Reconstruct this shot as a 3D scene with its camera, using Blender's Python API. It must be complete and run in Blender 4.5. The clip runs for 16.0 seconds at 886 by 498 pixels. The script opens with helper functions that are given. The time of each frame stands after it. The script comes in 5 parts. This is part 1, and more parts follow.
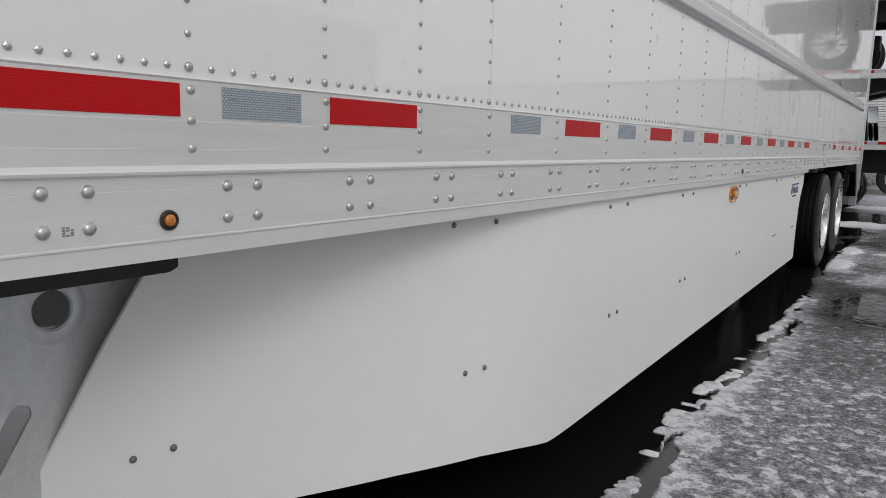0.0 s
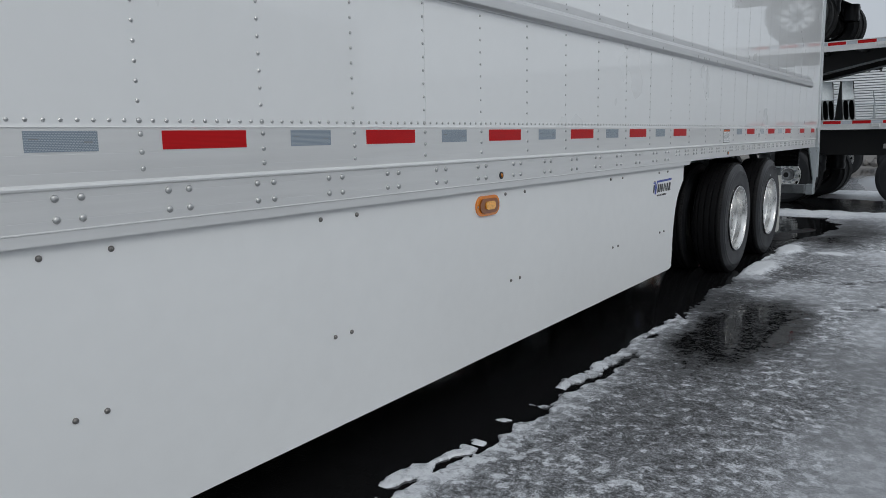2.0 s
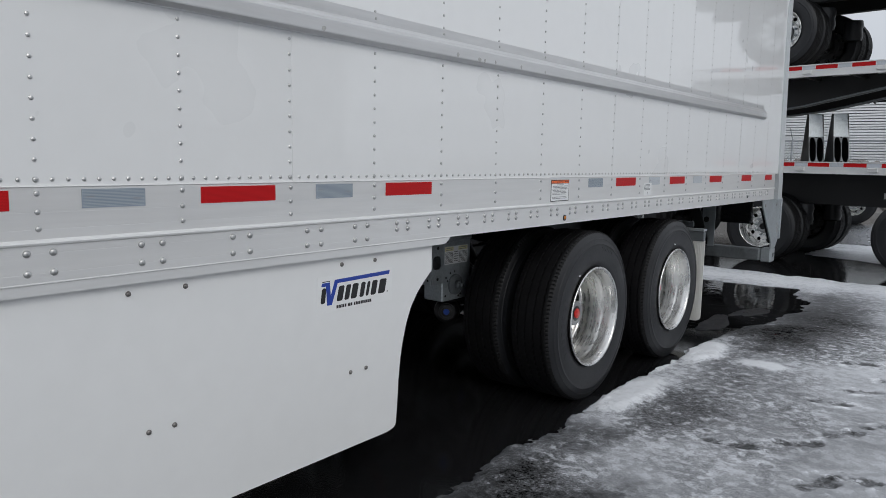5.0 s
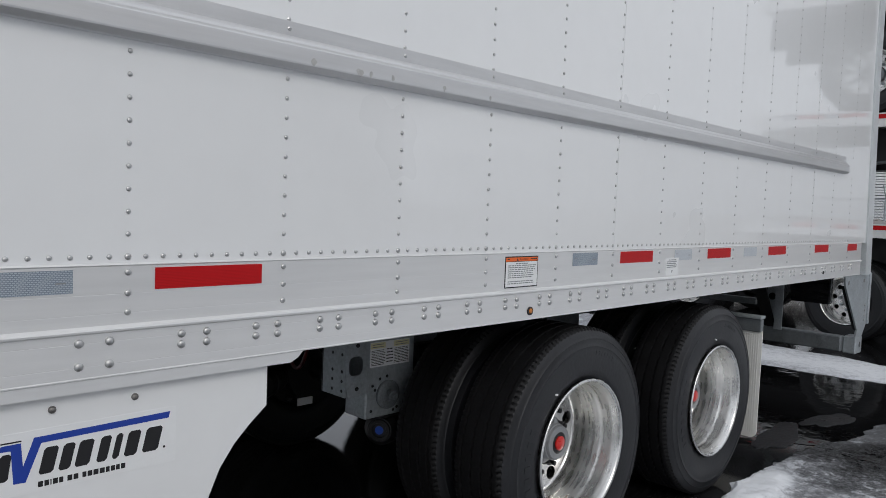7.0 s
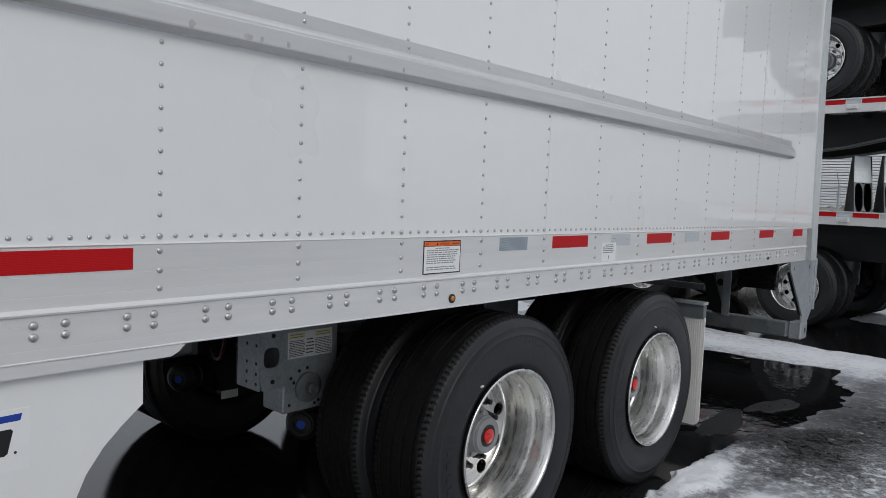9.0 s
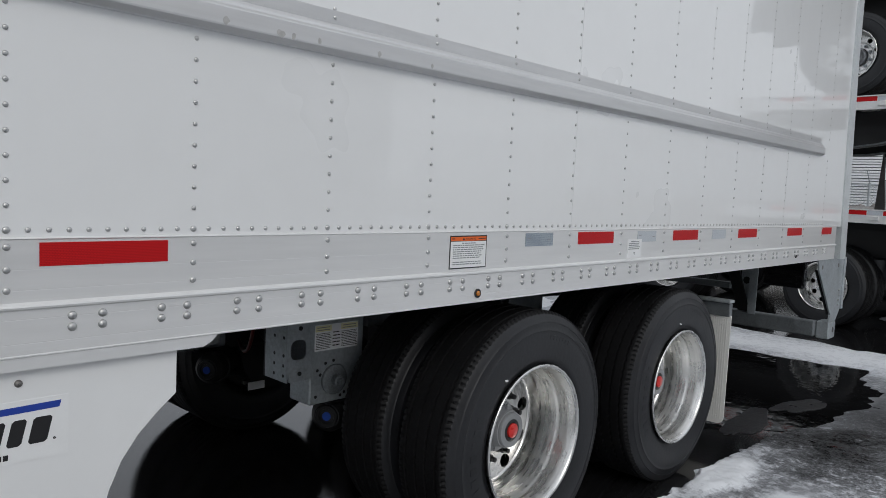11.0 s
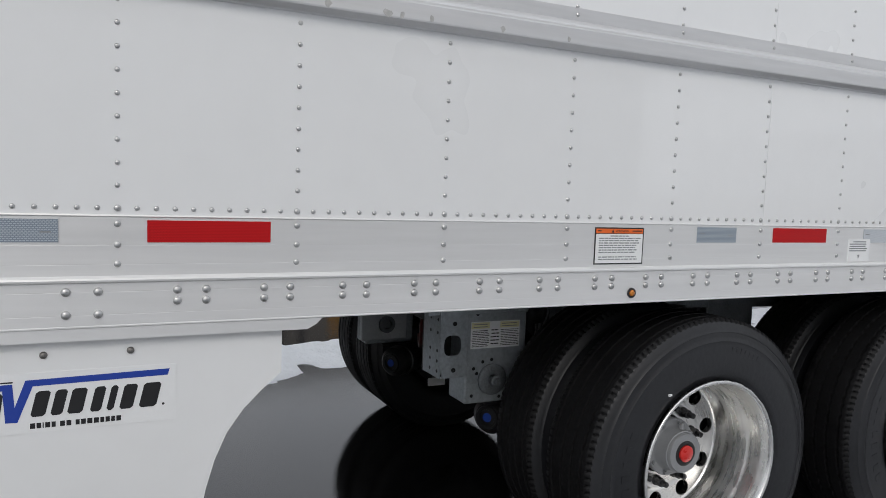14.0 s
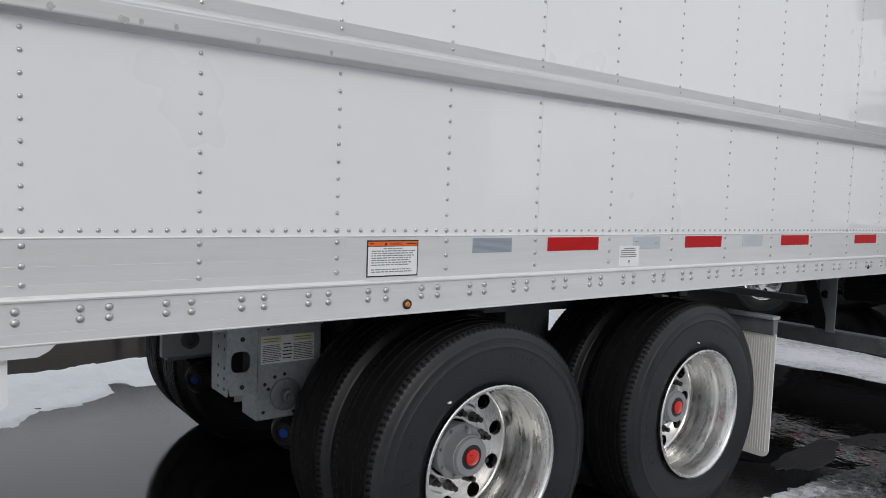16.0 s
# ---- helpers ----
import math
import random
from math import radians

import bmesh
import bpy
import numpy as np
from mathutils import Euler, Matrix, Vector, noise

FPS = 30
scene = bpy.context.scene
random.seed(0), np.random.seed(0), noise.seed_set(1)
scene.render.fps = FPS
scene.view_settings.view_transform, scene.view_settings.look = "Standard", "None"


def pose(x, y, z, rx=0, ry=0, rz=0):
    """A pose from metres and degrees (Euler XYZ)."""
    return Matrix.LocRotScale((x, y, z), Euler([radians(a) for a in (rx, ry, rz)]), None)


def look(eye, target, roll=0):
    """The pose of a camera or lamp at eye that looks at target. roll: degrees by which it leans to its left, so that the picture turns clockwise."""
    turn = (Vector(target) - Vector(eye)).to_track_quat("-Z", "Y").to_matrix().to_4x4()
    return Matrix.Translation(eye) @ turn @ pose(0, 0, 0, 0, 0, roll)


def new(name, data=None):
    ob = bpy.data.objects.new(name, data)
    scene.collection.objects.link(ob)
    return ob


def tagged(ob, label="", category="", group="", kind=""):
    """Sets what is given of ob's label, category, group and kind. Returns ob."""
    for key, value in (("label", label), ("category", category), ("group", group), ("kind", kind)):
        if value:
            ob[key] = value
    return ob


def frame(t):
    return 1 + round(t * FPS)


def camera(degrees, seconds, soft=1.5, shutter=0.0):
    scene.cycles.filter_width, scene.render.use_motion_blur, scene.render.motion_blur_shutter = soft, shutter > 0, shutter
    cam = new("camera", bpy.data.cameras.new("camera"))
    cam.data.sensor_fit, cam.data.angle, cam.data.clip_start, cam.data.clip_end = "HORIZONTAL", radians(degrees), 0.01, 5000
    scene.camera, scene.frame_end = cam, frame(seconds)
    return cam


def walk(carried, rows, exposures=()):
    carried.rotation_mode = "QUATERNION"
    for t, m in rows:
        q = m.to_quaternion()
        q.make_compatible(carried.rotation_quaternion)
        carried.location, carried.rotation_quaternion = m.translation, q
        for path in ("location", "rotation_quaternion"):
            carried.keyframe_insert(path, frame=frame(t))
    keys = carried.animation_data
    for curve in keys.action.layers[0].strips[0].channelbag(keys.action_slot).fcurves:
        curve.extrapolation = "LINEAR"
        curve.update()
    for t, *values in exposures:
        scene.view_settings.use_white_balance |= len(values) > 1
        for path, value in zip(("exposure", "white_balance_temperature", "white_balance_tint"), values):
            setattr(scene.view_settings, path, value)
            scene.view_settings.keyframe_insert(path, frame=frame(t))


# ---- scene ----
cam = camera(63.0, 16.0, soft=0.6)
PATH = [
    (0, (0.979, -0.692, 1.238), (-0.13, 0.947, 0.949), 1.3),
    (0.5, (1.173, -0.328, 1.265), (-0.006, 1.262, 0.979), 0.5),
    (1, (1.453, 0.078, 1.282), (0.24, 1.64, 0.987), -0.1),
    (1.5, (1.618, 0.563, 1.289), (0.412, 2.13, 0.99), -0.8),
    (2, (1.781, 1.093, 1.289), (0.605, 2.682, 0.984), -1.0),
    (2.5, (1.834, 1.696, 1.303), (0.696, 3.311, 0.997), -1.0),
    (3, (1.914, 2.263, 1.291), (0.782, 3.886, 1.001), -0.8),
    (3.5, (1.953, 2.807, 1.332), (0.801, 4.414, 1.032), -0.2),
    (4, (1.961, 3.309, 1.345), (0.779, 4.897, 1.058), 0.3),
    (4.5, (2.006, 3.789, 1.375), (0.789, 5.353, 1.105), 0.7),
    (5, (1.951, 4.234, 1.421), (0.709, 5.781, 1.171), 1.1),
    (5.2, (1.945, 4.415, 1.429), (0.694, 5.957, 1.189), 1.4),
    (7.3, (1.614, 5.677, 1.494), (0.204, 7.091, 1.38), 2.2),
    (7.5, (1.608, 5.73, 1.496), (0.215, 7.159, 1.37), 2.4),
    (8, (1.631, 5.825, 1.485), (0.303, 7.314, 1.338), 2.4),
    (10.5, (1.668, 5.783, 1.472), (0.305, 7.237, 1.306), 2.5),
    (11, (1.662, 5.788, 1.473), (0.285, 7.229, 1.307), 2.7),
    (11.5, (1.665, 5.794, 1.473), (0.282, 7.23, 1.312), 2.7),
    (12, (1.663, 5.796, 1.475), (0.251, 7.204, 1.312), 2.6),
    (12.5, (1.7, 5.828, 1.47), (0.217, 7.157, 1.29), 2.4),
    (13, (1.73, 5.93, 1.443), (0.139, 7.128, 1.262), 2.2),
    (13.5, (1.668, 6.044, 1.437), (-0.03, 7.085, 1.251), 2.3),
    (14, (1.772, 6.182, 1.417), (-0.019, 7.056, 1.25), 2.1),
    (14.5, (1.882, 6.29, 1.412), (0.043, 7.061, 1.255), 1.8),
    (15, (1.881, 6.335, 1.454), (0.118, 7.262, 1.283), 2.4),
    (15.5, (1.891, 6.384, 1.424), (0.223, 7.479, 1.299), 1.7),
    (16, (1.896, 6.419, 1.459), (0.303, 7.62, 1.313), 2.0),
]
EXPOSE = [(0, 0.09, 6820, 10), (0.5, -0.09, 6700, 10), (1.5, -0.09, 6380, 8), (3.5, -0.02, 6240, 6), (5, 0.14, 6430, 9), (8, 0.12, 6470, 10), (11, 0.10, 6480, 9), (13, 0.21, 6550, 10), (14.5, 0.29, 6600, 10), (16, 0.30, 6600, 10)]
walk(cam, [(t, look(eye, target, roll)) for t, eye, target, roll in PATH], EXPOSE)

# ---- world and light ----
world = bpy.data.worlds.new("sky")
scene.world = world
world.use_nodes = True
wn = world.node_tree.nodes
sky = wn.new("ShaderNodeTexSky")
sky.sky_type = 'NISHITA'
sky.sun_disc = False
sky.sun_elevation = radians(35)
sky.sun_rotation = radians(100)
sky.air_density, sky.dust_density, sky.ozone_density = 1.0, 4.0, 1.0
# an even cloud cover over the clear sky
cloud_tex = wn.new("ShaderNodeTexNoise")
cloud_tex.inputs["Scale"].default_value = 2.2
cloud_tex.inputs["Detail"].default_value = 5
cloud_ramp = wn.new("ShaderNodeValToRGB")
cloud_ramp.color_ramp.elements[0].position, cloud_ramp.color_ramp.elements[0].color = 0.3, (7.0, 7.4, 8.2, 1)
cloud_ramp.color_ramp.elements[1].position, cloud_ramp.color_ramp.elements[1].color = 0.7, (10.0, 10.3, 10.8, 1)
cloud_mix = wn.new("ShaderNodeMix")
cloud_mix.data_type = 'RGBA'
cloud_mix.inputs[0].default_value = 0.9
geo_w = wn.new("ShaderNodeTexCoord")
wl = world.node_tree.links
wl.new(geo_w.outputs["Generated"], cloud_tex.inputs["Vector"])
wl.new(cloud_tex.outputs["Fac"], cloud_ramp.inputs["Fac"])
wl.new(sky.outputs["Color"], cloud_mix.inputs[6])
wl.new(cloud_ramp.outputs["Color"], cloud_mix.inputs[7])
# an overcast sky is brighter overhead than at the horizon
up_sep = wn.new("ShaderNodeSeparateXYZ")
up_map = wn.new("ShaderNodeMapRange")
up_map.inputs["From Min"].default_value, up_map.inputs["From Max"].default_value = 0.0, 1.0
up_map.inputs["To Min"].default_value, up_map.inputs["To Max"].default_value = 0.95, 1.20
up_mul = wn.new("ShaderNodeMix")
up_mul.data_type, up_mul.blend_type = 'RGBA', 'MULTIPLY'
up_mul.inputs[0].default_value = 1.0
wl.new(geo_w.outputs["Generated"], up_sep.inputs[0])
wl.new(up_sep.outputs["Z"], up_map.inputs["Value"])
wl.new(cloud_mix.outputs[2], up_mul.inputs[6])
wl.new(up_map.outputs["Result"], up_mul.inputs[7])
wl.new(up_mul.outputs[2], wn["Background"].inputs["Color"])
wn["Background"].inputs["Strength"].default_value = 0.0725
sun = new("sun", bpy.data.lights.new("sun", 'SUN'))
sun.data.energy = 0.6
sun.data.angle = radians(20)
sun.data.color = (1.0, 0.97, 0.93)
sun.matrix_world = look((20, -8, 18), (0, 6, 0))


# ---- helpers of this scene ----
def mat(name, color, rough=0.5, metal=0.0, var=0.06, scale=8.0, bump=0.0, bump_scale=60.0, coat=0.0, spec=0.5, stretch=(1, 1, 1)):
    """A principled material with colour variation at two scales, roughness variation and fine relief, in metres."""
    m = bpy.data.materials.new(name)
    m.use_nodes = True
    n, l = m.node_tree.nodes, m.node_tree.links
    b = n["Principled BSDF"]
    b.inputs["Metallic"].default_value = metal
    b.inputs["Coat Weight"].default_value = coat
    b.inputs["Coat Roughness"].default_value = 0.025
    b.inputs["Specular IOR Level"].default_value = spec
    co = n.new("ShaderNodeNewGeometry")
    mp = n.new("ShaderNodeMapping")
    mp.inputs["Scale"].default_value = stretch
    l.new(co.outputs["Position"], mp.inputs["Vector"])
    n1, n2 = n.new("ShaderNodeTexNoise"), n.new("ShaderNodeTexNoise")
    n1.inputs["Scale"].default_value, n1.inputs["Detail"].default_value = scale, 4
    n2.inputs["Scale"].default_value, n2.inputs["Detail"].default_value = scale * 9, 3
    l.new(mp.outputs["Vector"], n1.inputs["Vector"])
    l.new(mp.outputs["Vector"], n2.inputs["Vector"])
    add = n.new("ShaderNodeMath")
    add.operation = 'ADD'
    l.new(n1.outputs["Fac"], add.inputs[0])
    l.new(n2.outputs["Fac"], add.inputs[1])
    ramp = n.new("ShaderNodeMapRange")
    ramp.inputs["From Min"].default_value, ramp.inputs["From Max"].default_value = 0.6, 1.4
    ramp.inputs["To Min"].default_value, ramp.inputs["To Max"].default_value = 1 - var, 1 + var
    l.new(add.outputs[0], ramp.inputs["Value"])
    mul = n.new("ShaderNodeMix")
    mul.data_type, mul.blend_type = 'RGBA', 'MULTIPLY'
    mul.inputs[0].default_value = 1.0
    mul.inputs[6].default_value = (*color, 1)
    l.new(ramp.outputs["Result"], mul.inputs[7])
    l.new(mul.outputs[2], b.inputs["Base Color"])
    rr = n.new("ShaderNodeMapRange")
    rr.inputs["From Min"].default_value, rr.inputs["From Max"].default_value = 0.3, 0.7
    rr.inputs["To Min"].default_value, rr.inputs["To Max"].default_value = max(0.02, rough * 0.85), min(1, rough * 1.15)
    l.new(n1.outputs["Fac"], rr.inputs["Value"])
    l.new(rr.outputs["Result"], b.inputs["Roughness"])
    if bump:
        n3 = n.new("ShaderNodeTexNoise")
        n3.inputs["Scale"].default_value, n3.inputs["Detail"].default_value = bump_scale, 4
        l.new(mp.outputs["Vector"], n3.inputs["Vector"])
        bp = n.new("ShaderNodeBump")
        bp.inputs["Strength"].default_value, bp.inputs["Distance"].default_value = 1.0, bump
        l.new(n3.outputs["Fac"], bp.inputs["Height"])
        l.new(bp.outputs["Normal"], b.inputs["Normal"])
        if coat:
            l.new(bp.outputs["Normal"], b.inputs["Coat Normal"])
    return m


def part(name, bm, material, parent=None, label="", smooth=False):
    """Links a bmesh as one mesh object under a thing or a part."""
    me = bpy.data.meshes.new(name)
    bmesh.ops.recalc_face_normals(bm, faces=bm.faces)
    bm.to_mesh(me)
    bm.free()
    me.materials.append(material)
    if smooth:
        me.shade_smooth()
        me.set_sharp_from_angle(angle=radians(35))
    ob = new(name, me)
    ob.parent = parent
    if label:
        tagged(ob, label)
    return ob


def empty(name, x, y, z, rz=0.0):
    ob = new(name)
    ob.matrix_world = pose(x, y, z, 0, 0, rz)
    return ob


def box(bm, x0, x1, y0, y1, z0, z1, bevel=0.0, seg=1):
    r = bmesh.ops.create_cube(bm, size=1.0, matrix=Matrix.LocRotScale(((x0 + x1) / 2, (y0 + y1) / 2, (z0 + z1) / 2), None, (abs(x1 - x0), abs(y1 - y0), abs(z1 - z0))))
    if bevel:
        vs = set(r["verts"])
        es = [e for e in bm.edges if e.verts[0] in vs and e.verts[1] in vs]
        bmesh.ops.bevel(bm, geom=es, offset=bevel, segments=seg, profile=0.5, affect='EDGES', clamp_overlap=True)
    return bm


def boxb(x0, x1, y0, y1, z0, z1, bevel=0.0, seg=1):
    return box(bmesh.new(), x0, x1, y0, y1, z0, z1, bevel, seg)


def prism(bm, pts, axis, a0, a1):
    """A closed polygon, extruded along an axis from a0 to a1. pts lie in the two other axes, in order x, y, z."""
    def at(p, a):
        v = list(p)
        v.insert("xyz".index(axis), a)
        return v
    lo = [bm.verts.new(at(p, a0)) for p in pts]
    hi = [bm.verts.new(at(p, a1)) for p in pts]
    k = len(pts)
    bm.faces.new(lo)
    bm.faces.new(hi[::-1])
    for i in range(k):
        bm.faces.new((lo[i], lo[(i + 1) % k], hi[(i + 1) % k], hi[i]))
    return bm


def lathe(bm, profile, seg=48, m=None, closed=False):
    """Turns (radius, along) about the local x axis."""
    rings = []
    m = m or Matrix()
    for r, a in profile:
        rings.append([bm.verts.new(m @ Vector((a, r * math.cos(2 * math.pi * i / seg), r * math.sin(2 * math.pi * i / seg)))) for i in range(seg)])
    pairs = list(zip(rings, rings[1:])) + ([(rings[-1], rings[0])] if closed else [])
    for p, q in pairs:
        for i in range(seg):
            j = (i + 1) % seg
            bm.faces.new((p[i], p[j], q[j], q[i]))
    return bm


def rod(bm, p0, p1, r, seg=12):
    p0, p1 = Vector(p0), Vector(p1)
    d = p1 - p0
    m = Matrix.Translation((p0 + p1) / 2) @ d.to_track_quat('Z', 'Y').to_matrix().to_4x4()
    bmesh.ops.create_cone(bm, cap_ends=True, segments=seg, radius1=r, radius2=r, depth=d.length, matrix=m)
    return bm


def holed(bm, u0, u1, v0, v1, holes, put, thick):
    """A plate in (u, v) with round-cornered holes (cu, cv, ru, rv, power), split in strips along u between the holes; put maps (u, v, w) to a place."""
    cuts = sorted(holes)
    edges = [u0] + [(cuts[i][0] + cuts[i][2] + cuts[i + 1][0] - cuts[i + 1][2]) / 2 for i in range(len(cuts) - 1)] + [u1]
    for (cu, cv, ru, rv, pw), a, b in zip(cuts, edges, edges[1:]):
        N = 32
        loops = []
        for w in (0, thick):
            inner, outer = [], []
            for i in range(N):
                t = 2 * math.pi * i / N + math.pi / N
                c, s = math.cos(t), math.sin(t)
                k = (abs(c) ** pw + abs(s) ** pw) ** (-1 / pw)
                inner.append(bm.verts.new(put(cu + ru * c * k, cv + rv * s * k, w)))
                tu = ((b - cu) if c > 0 else (cu - a)) / max(abs(c), 1e-6)
                tv = ((v1 - cv) if s > 0 else (cv - v0)) / max(abs(s), 1e-6)
                q = min(tu, tv)
                outer.append(bm.verts.new(put(cu + q * c, cv + q * s, w)))
            loops.append((inner, outer))
        (i0, o0), (i1, o1) = loops
        for i in range(N):
            j = (i + 1) % N
            bm.faces.new((i0[i], i0[j], o0[j], o0[i]))
            bm.faces.new((i1[i], o1[i], o1[j], i1[j]))
            bm.faces.new((i0[i], i1[i], i1[j], i0[j]))
            bm.faces.new((o0[i], o0[j], o1[j], o1[i]))
    return bm


def pierced(outer, holes, x, thick):
    """A sheet in the y-z plane with its outer face at x, cut through by closed loops of (y, z)."""
    bm = bmesh.new()
    edges = []
    for ring in (outer, *holes):
        vs = [bm.verts.new((x, y, z)) for y, z in ring]
        edges += [bm.edges.new((vs[i], vs[(i + 1) % len(vs)])) for i in range(len(vs))]
    bmesh.ops.triangle_fill(bm, use_beauty=True, edges=edges)
    made = bmesh.ops.extrude_face_region(bm, geom=list(bm.faces))
    bmesh.ops.translate(bm, verts=[v for v in made["geom"] if isinstance(v, bmesh.types.BMVert)], vec=(-thick, 0, 0))
    return bm


def turned_metal(name, color, rough):
    """Polished metal with fine turning marks: rings about the object's own x axis."""
    m = bpy.data.materials.new(name)
    m.use_nodes = True
    n, l = m.node_tree.nodes, m.node_tree.links
    b = n["Principled BSDF"]
    b.inputs["Metallic"].default_value = 1.0
    co, sp, cb, ln = n.new("ShaderNodeTexCoord"), n.new("ShaderNodeSeparateXYZ"), n.new("ShaderNodeCombineXYZ"), n.new("ShaderNodeVectorMath")
    l.new(co.outputs["Object"], sp.inputs[0])
    l.new(sp.outputs["Y"], cb.inputs[1]); l.new(sp.outputs["Z"], cb.inputs[2])
    ln.operation = 'LENGTH'
    l.new(cb.outputs[0], ln.inputs[0])
    # radius and depth alone, so that every mark runs round the wheel, with a little wander
    ring = n.new("ShaderNodeCombineXYZ")
    l.new(ln.outputs["Value"], ring.inputs[0]); l.new(sp.outputs["X"], ring.inputs[1])
    fine, wide, spot = n.new("ShaderNodeTexNoise"), n.new("ShaderNodeTexNoise"), n.new("ShaderNodeTexNoise")
    for t, sc, det, src in ((fine, 320.0, 3, ring.outputs[0]), (wide, 55.0, 3, ring.outputs[0]), (spot, 11.0, 4, co.outputs["Object"])):
        t.inputs["Scale"].default_value, t.inputs["Detail"].default_value = sc, det
        l.new(src, t.inputs["Vector"])
    mix = n.new("ShaderNodeMath"); mix.operation = 'ADD'
    l.new(wide.outputs["Fac"], mix.inputs[0]); l.new(spot.outputs["Fac"], mix.inputs[1])
    r = n.new("ShaderNodeMapRange")
    r.inputs["From Min"].default_value, r.inputs["From Max"].default_value = 0.7, 1.3
    r.inputs["To Min"].default_value, r.inputs["To Max"].default_value = rough * 0.7, rough * 1.4
    l.new(mix.outputs[0], r.inputs["Value"]); l.new(r.outputs["Result"], b.inputs["Roughness"])
    c = n.new("ShaderNodeMapRange")
    c.inputs["From Min"].default_value, c.inputs["From Max"].default_value = 0.7, 1.3
    c.inputs["To Min"].default_value, c.inputs["To Max"].default_value = 0.82, 1.06
    l.new(mix.outputs[0], c.inputs["Value"])
    tint = n.new("ShaderNodeMix"); tint.data_type, tint.blend_type = 'RGBA', 'MULTIPLY'
    tint.inputs[0].default_value = 1.0
    tint.inputs[6].default_value = (*color, 1)
    l.new(c.outputs["Result"], tint.inputs[7]); l.new(tint.outputs[2], b.inputs["Base Color"])
    bp = n.new("ShaderNodeBump")
    bp.inputs["Strength"].default_value, bp.inputs["Distance"].default_value = 0.35, 0.0006
    l.new(fine.outputs["Fac"], bp.inputs["Height"]); l.new(bp.outputs["Normal"], b.inputs["Normal"])
    return m


# ---- materials ----
WHITE = mat("white_panel_paint", (0.80, 0.81, 0.81), 0.3, var=0.015, scale=1.2, bump=0.0011, bump_scale=3.2, coat=1.0)
SKIRTW = mat("skirt_white", (0.78, 0.79, 0.79), 0.42, var=0.02, scale=1.5, bump=0.0008, bump_scale=3.0)
ALU = mat("mill_aluminium", (0.80, 0.80, 0.79), 0.40, metal=0.55, var=0.05, scale=6, bump=0.00012, bump_scale=90, stretch=(1, 0.06, 1))
ALU_RUB = mat("rub_rail_aluminium", (0.66, 0.66, 0.66), 0.36, metal=0.7, var=0.09, scale=5, bump=0.0002, bump_scale=90, stretch=(1, 0.08, 1))
POLISH = turned_metal("polished_aluminium", (0.80, 0.795, 0.78), 0.27)
RIVET = mat("rivet_steel", (0.54, 0.54, 0.535), 0.34, metal=1.0, var=0.08, scale=30)
BOLT_D = mat("dull_bolt_steel", (0.22, 0.21, 0.20), 0.35, metal=0.8, var=0.2, scale=40)
RUBBER = mat("tyre_rubber", (0.0112, 0.0120, 0.0142), 0.40, var=0.4, scale=6, bump=0.0007, bump_scale=70, spec=0.46)
# black tread against dustier sidewalls, darkened further to stand for shade under the trailer
TREAD = mat("tread_rubber", (0.0042, 0.0042, 0.0048), 0.62, var=0.45, scale=14, bump=0.0008, bump_scale=120, spec=0.28)
GALV = mat("galvanised_steel", (0.41, 0.445, 0.465), 0.40, metal=0.5, var=0.26, scale=8, bump=0.0003, bump_scale=40)
GALV_L = mat("bright_galvanised_steel", (0.60, 0.63, 0.64), 0.42, metal=0.35, var=0.12, scale=10, bump=0.0003, bump_scale=25)
BLACK = mat("black_chassis_paint", (0.007, 0.007, 0.0075), 0.45, var=0.25, scale=6, bump=0.0003, bump_scale=50)
PLASTIC = mat("black_plastic", (0.012, 0.012, 0.013), 0.38, var=0.1, scale=20)
AMBER = mat("amber_lens", (0.75, 0.22, 0.01), 0.16, var=0.08, scale=60, coat=0.6)
AMBER_S = mat("small_amber_lens", (0.52, 0.17, 0.012), 0.12, var=0.3, scale=130, coat=0.8)
# paler, mottled amber stands for the highlights in the faceted lens
AMBER_L = mat("amber_lens_bright", (0.90, 0.40, 0.04), 0.10, var=0.35, scale=110, coat=0.8)
AMBER_D = mat("amber_lens_dark", (0.24, 0.07, 0.006), 0.2, var=0.1, scale=60, coat=0.5)
REDLENS = mat("red_cap", (0.62, 0.02, 0.015), 0.3, var=0.05, scale=60, coat=0.3)
CHAS = mat("dark_galvanised_steel", (0.17, 0.185, 0.195), 0.5, metal=0.4, var=0.35, scale=14, bump=0.0003, bump_scale=40)
CAST = mat("cast_hub_paint", (0.30, 0.31, 0.32), 0.48, metal=0.3, var=0.1, scale=30, bump=0.0002, bump_scale=90)
PAPER = mat("label_white", (0.80, 0.81, 0.81), 0.4, var=0.02, scale=20)
INK = mat("label_black", (0.010, 0.010, 0.011), 0.45, var=0.05, scale=20)
INK_G = mat("label_grey_print", (0.22, 0.23, 0.24), 0.5, var=0.1, scale=60)
BADGE = mat("blue_badge", (0.02, 0.075, 0.42), 0.4, var=0.2, scale=60)
SCUFF = mat("rubbed_dirt", (0.42, 0.415, 0.405), 0.6, var=0.3, scale=80)
BLUE = mat("decal_blue", (0.010, 0.045, 0.33), 0.35, var=0.04, scale=10)
ORANGE = mat("label_orange", (0.80, 0.14, 0.02), 0.4, var=0.03, scale=20)
YELLOW = mat("label_yellow", (0.74, 0.70, 0.42), 0.4, var=0.05, scale=20)
FLAP = mat("mud_flap_white", (0.74, 0.735, 0.70), 0.55, var=0.06, scale=8)
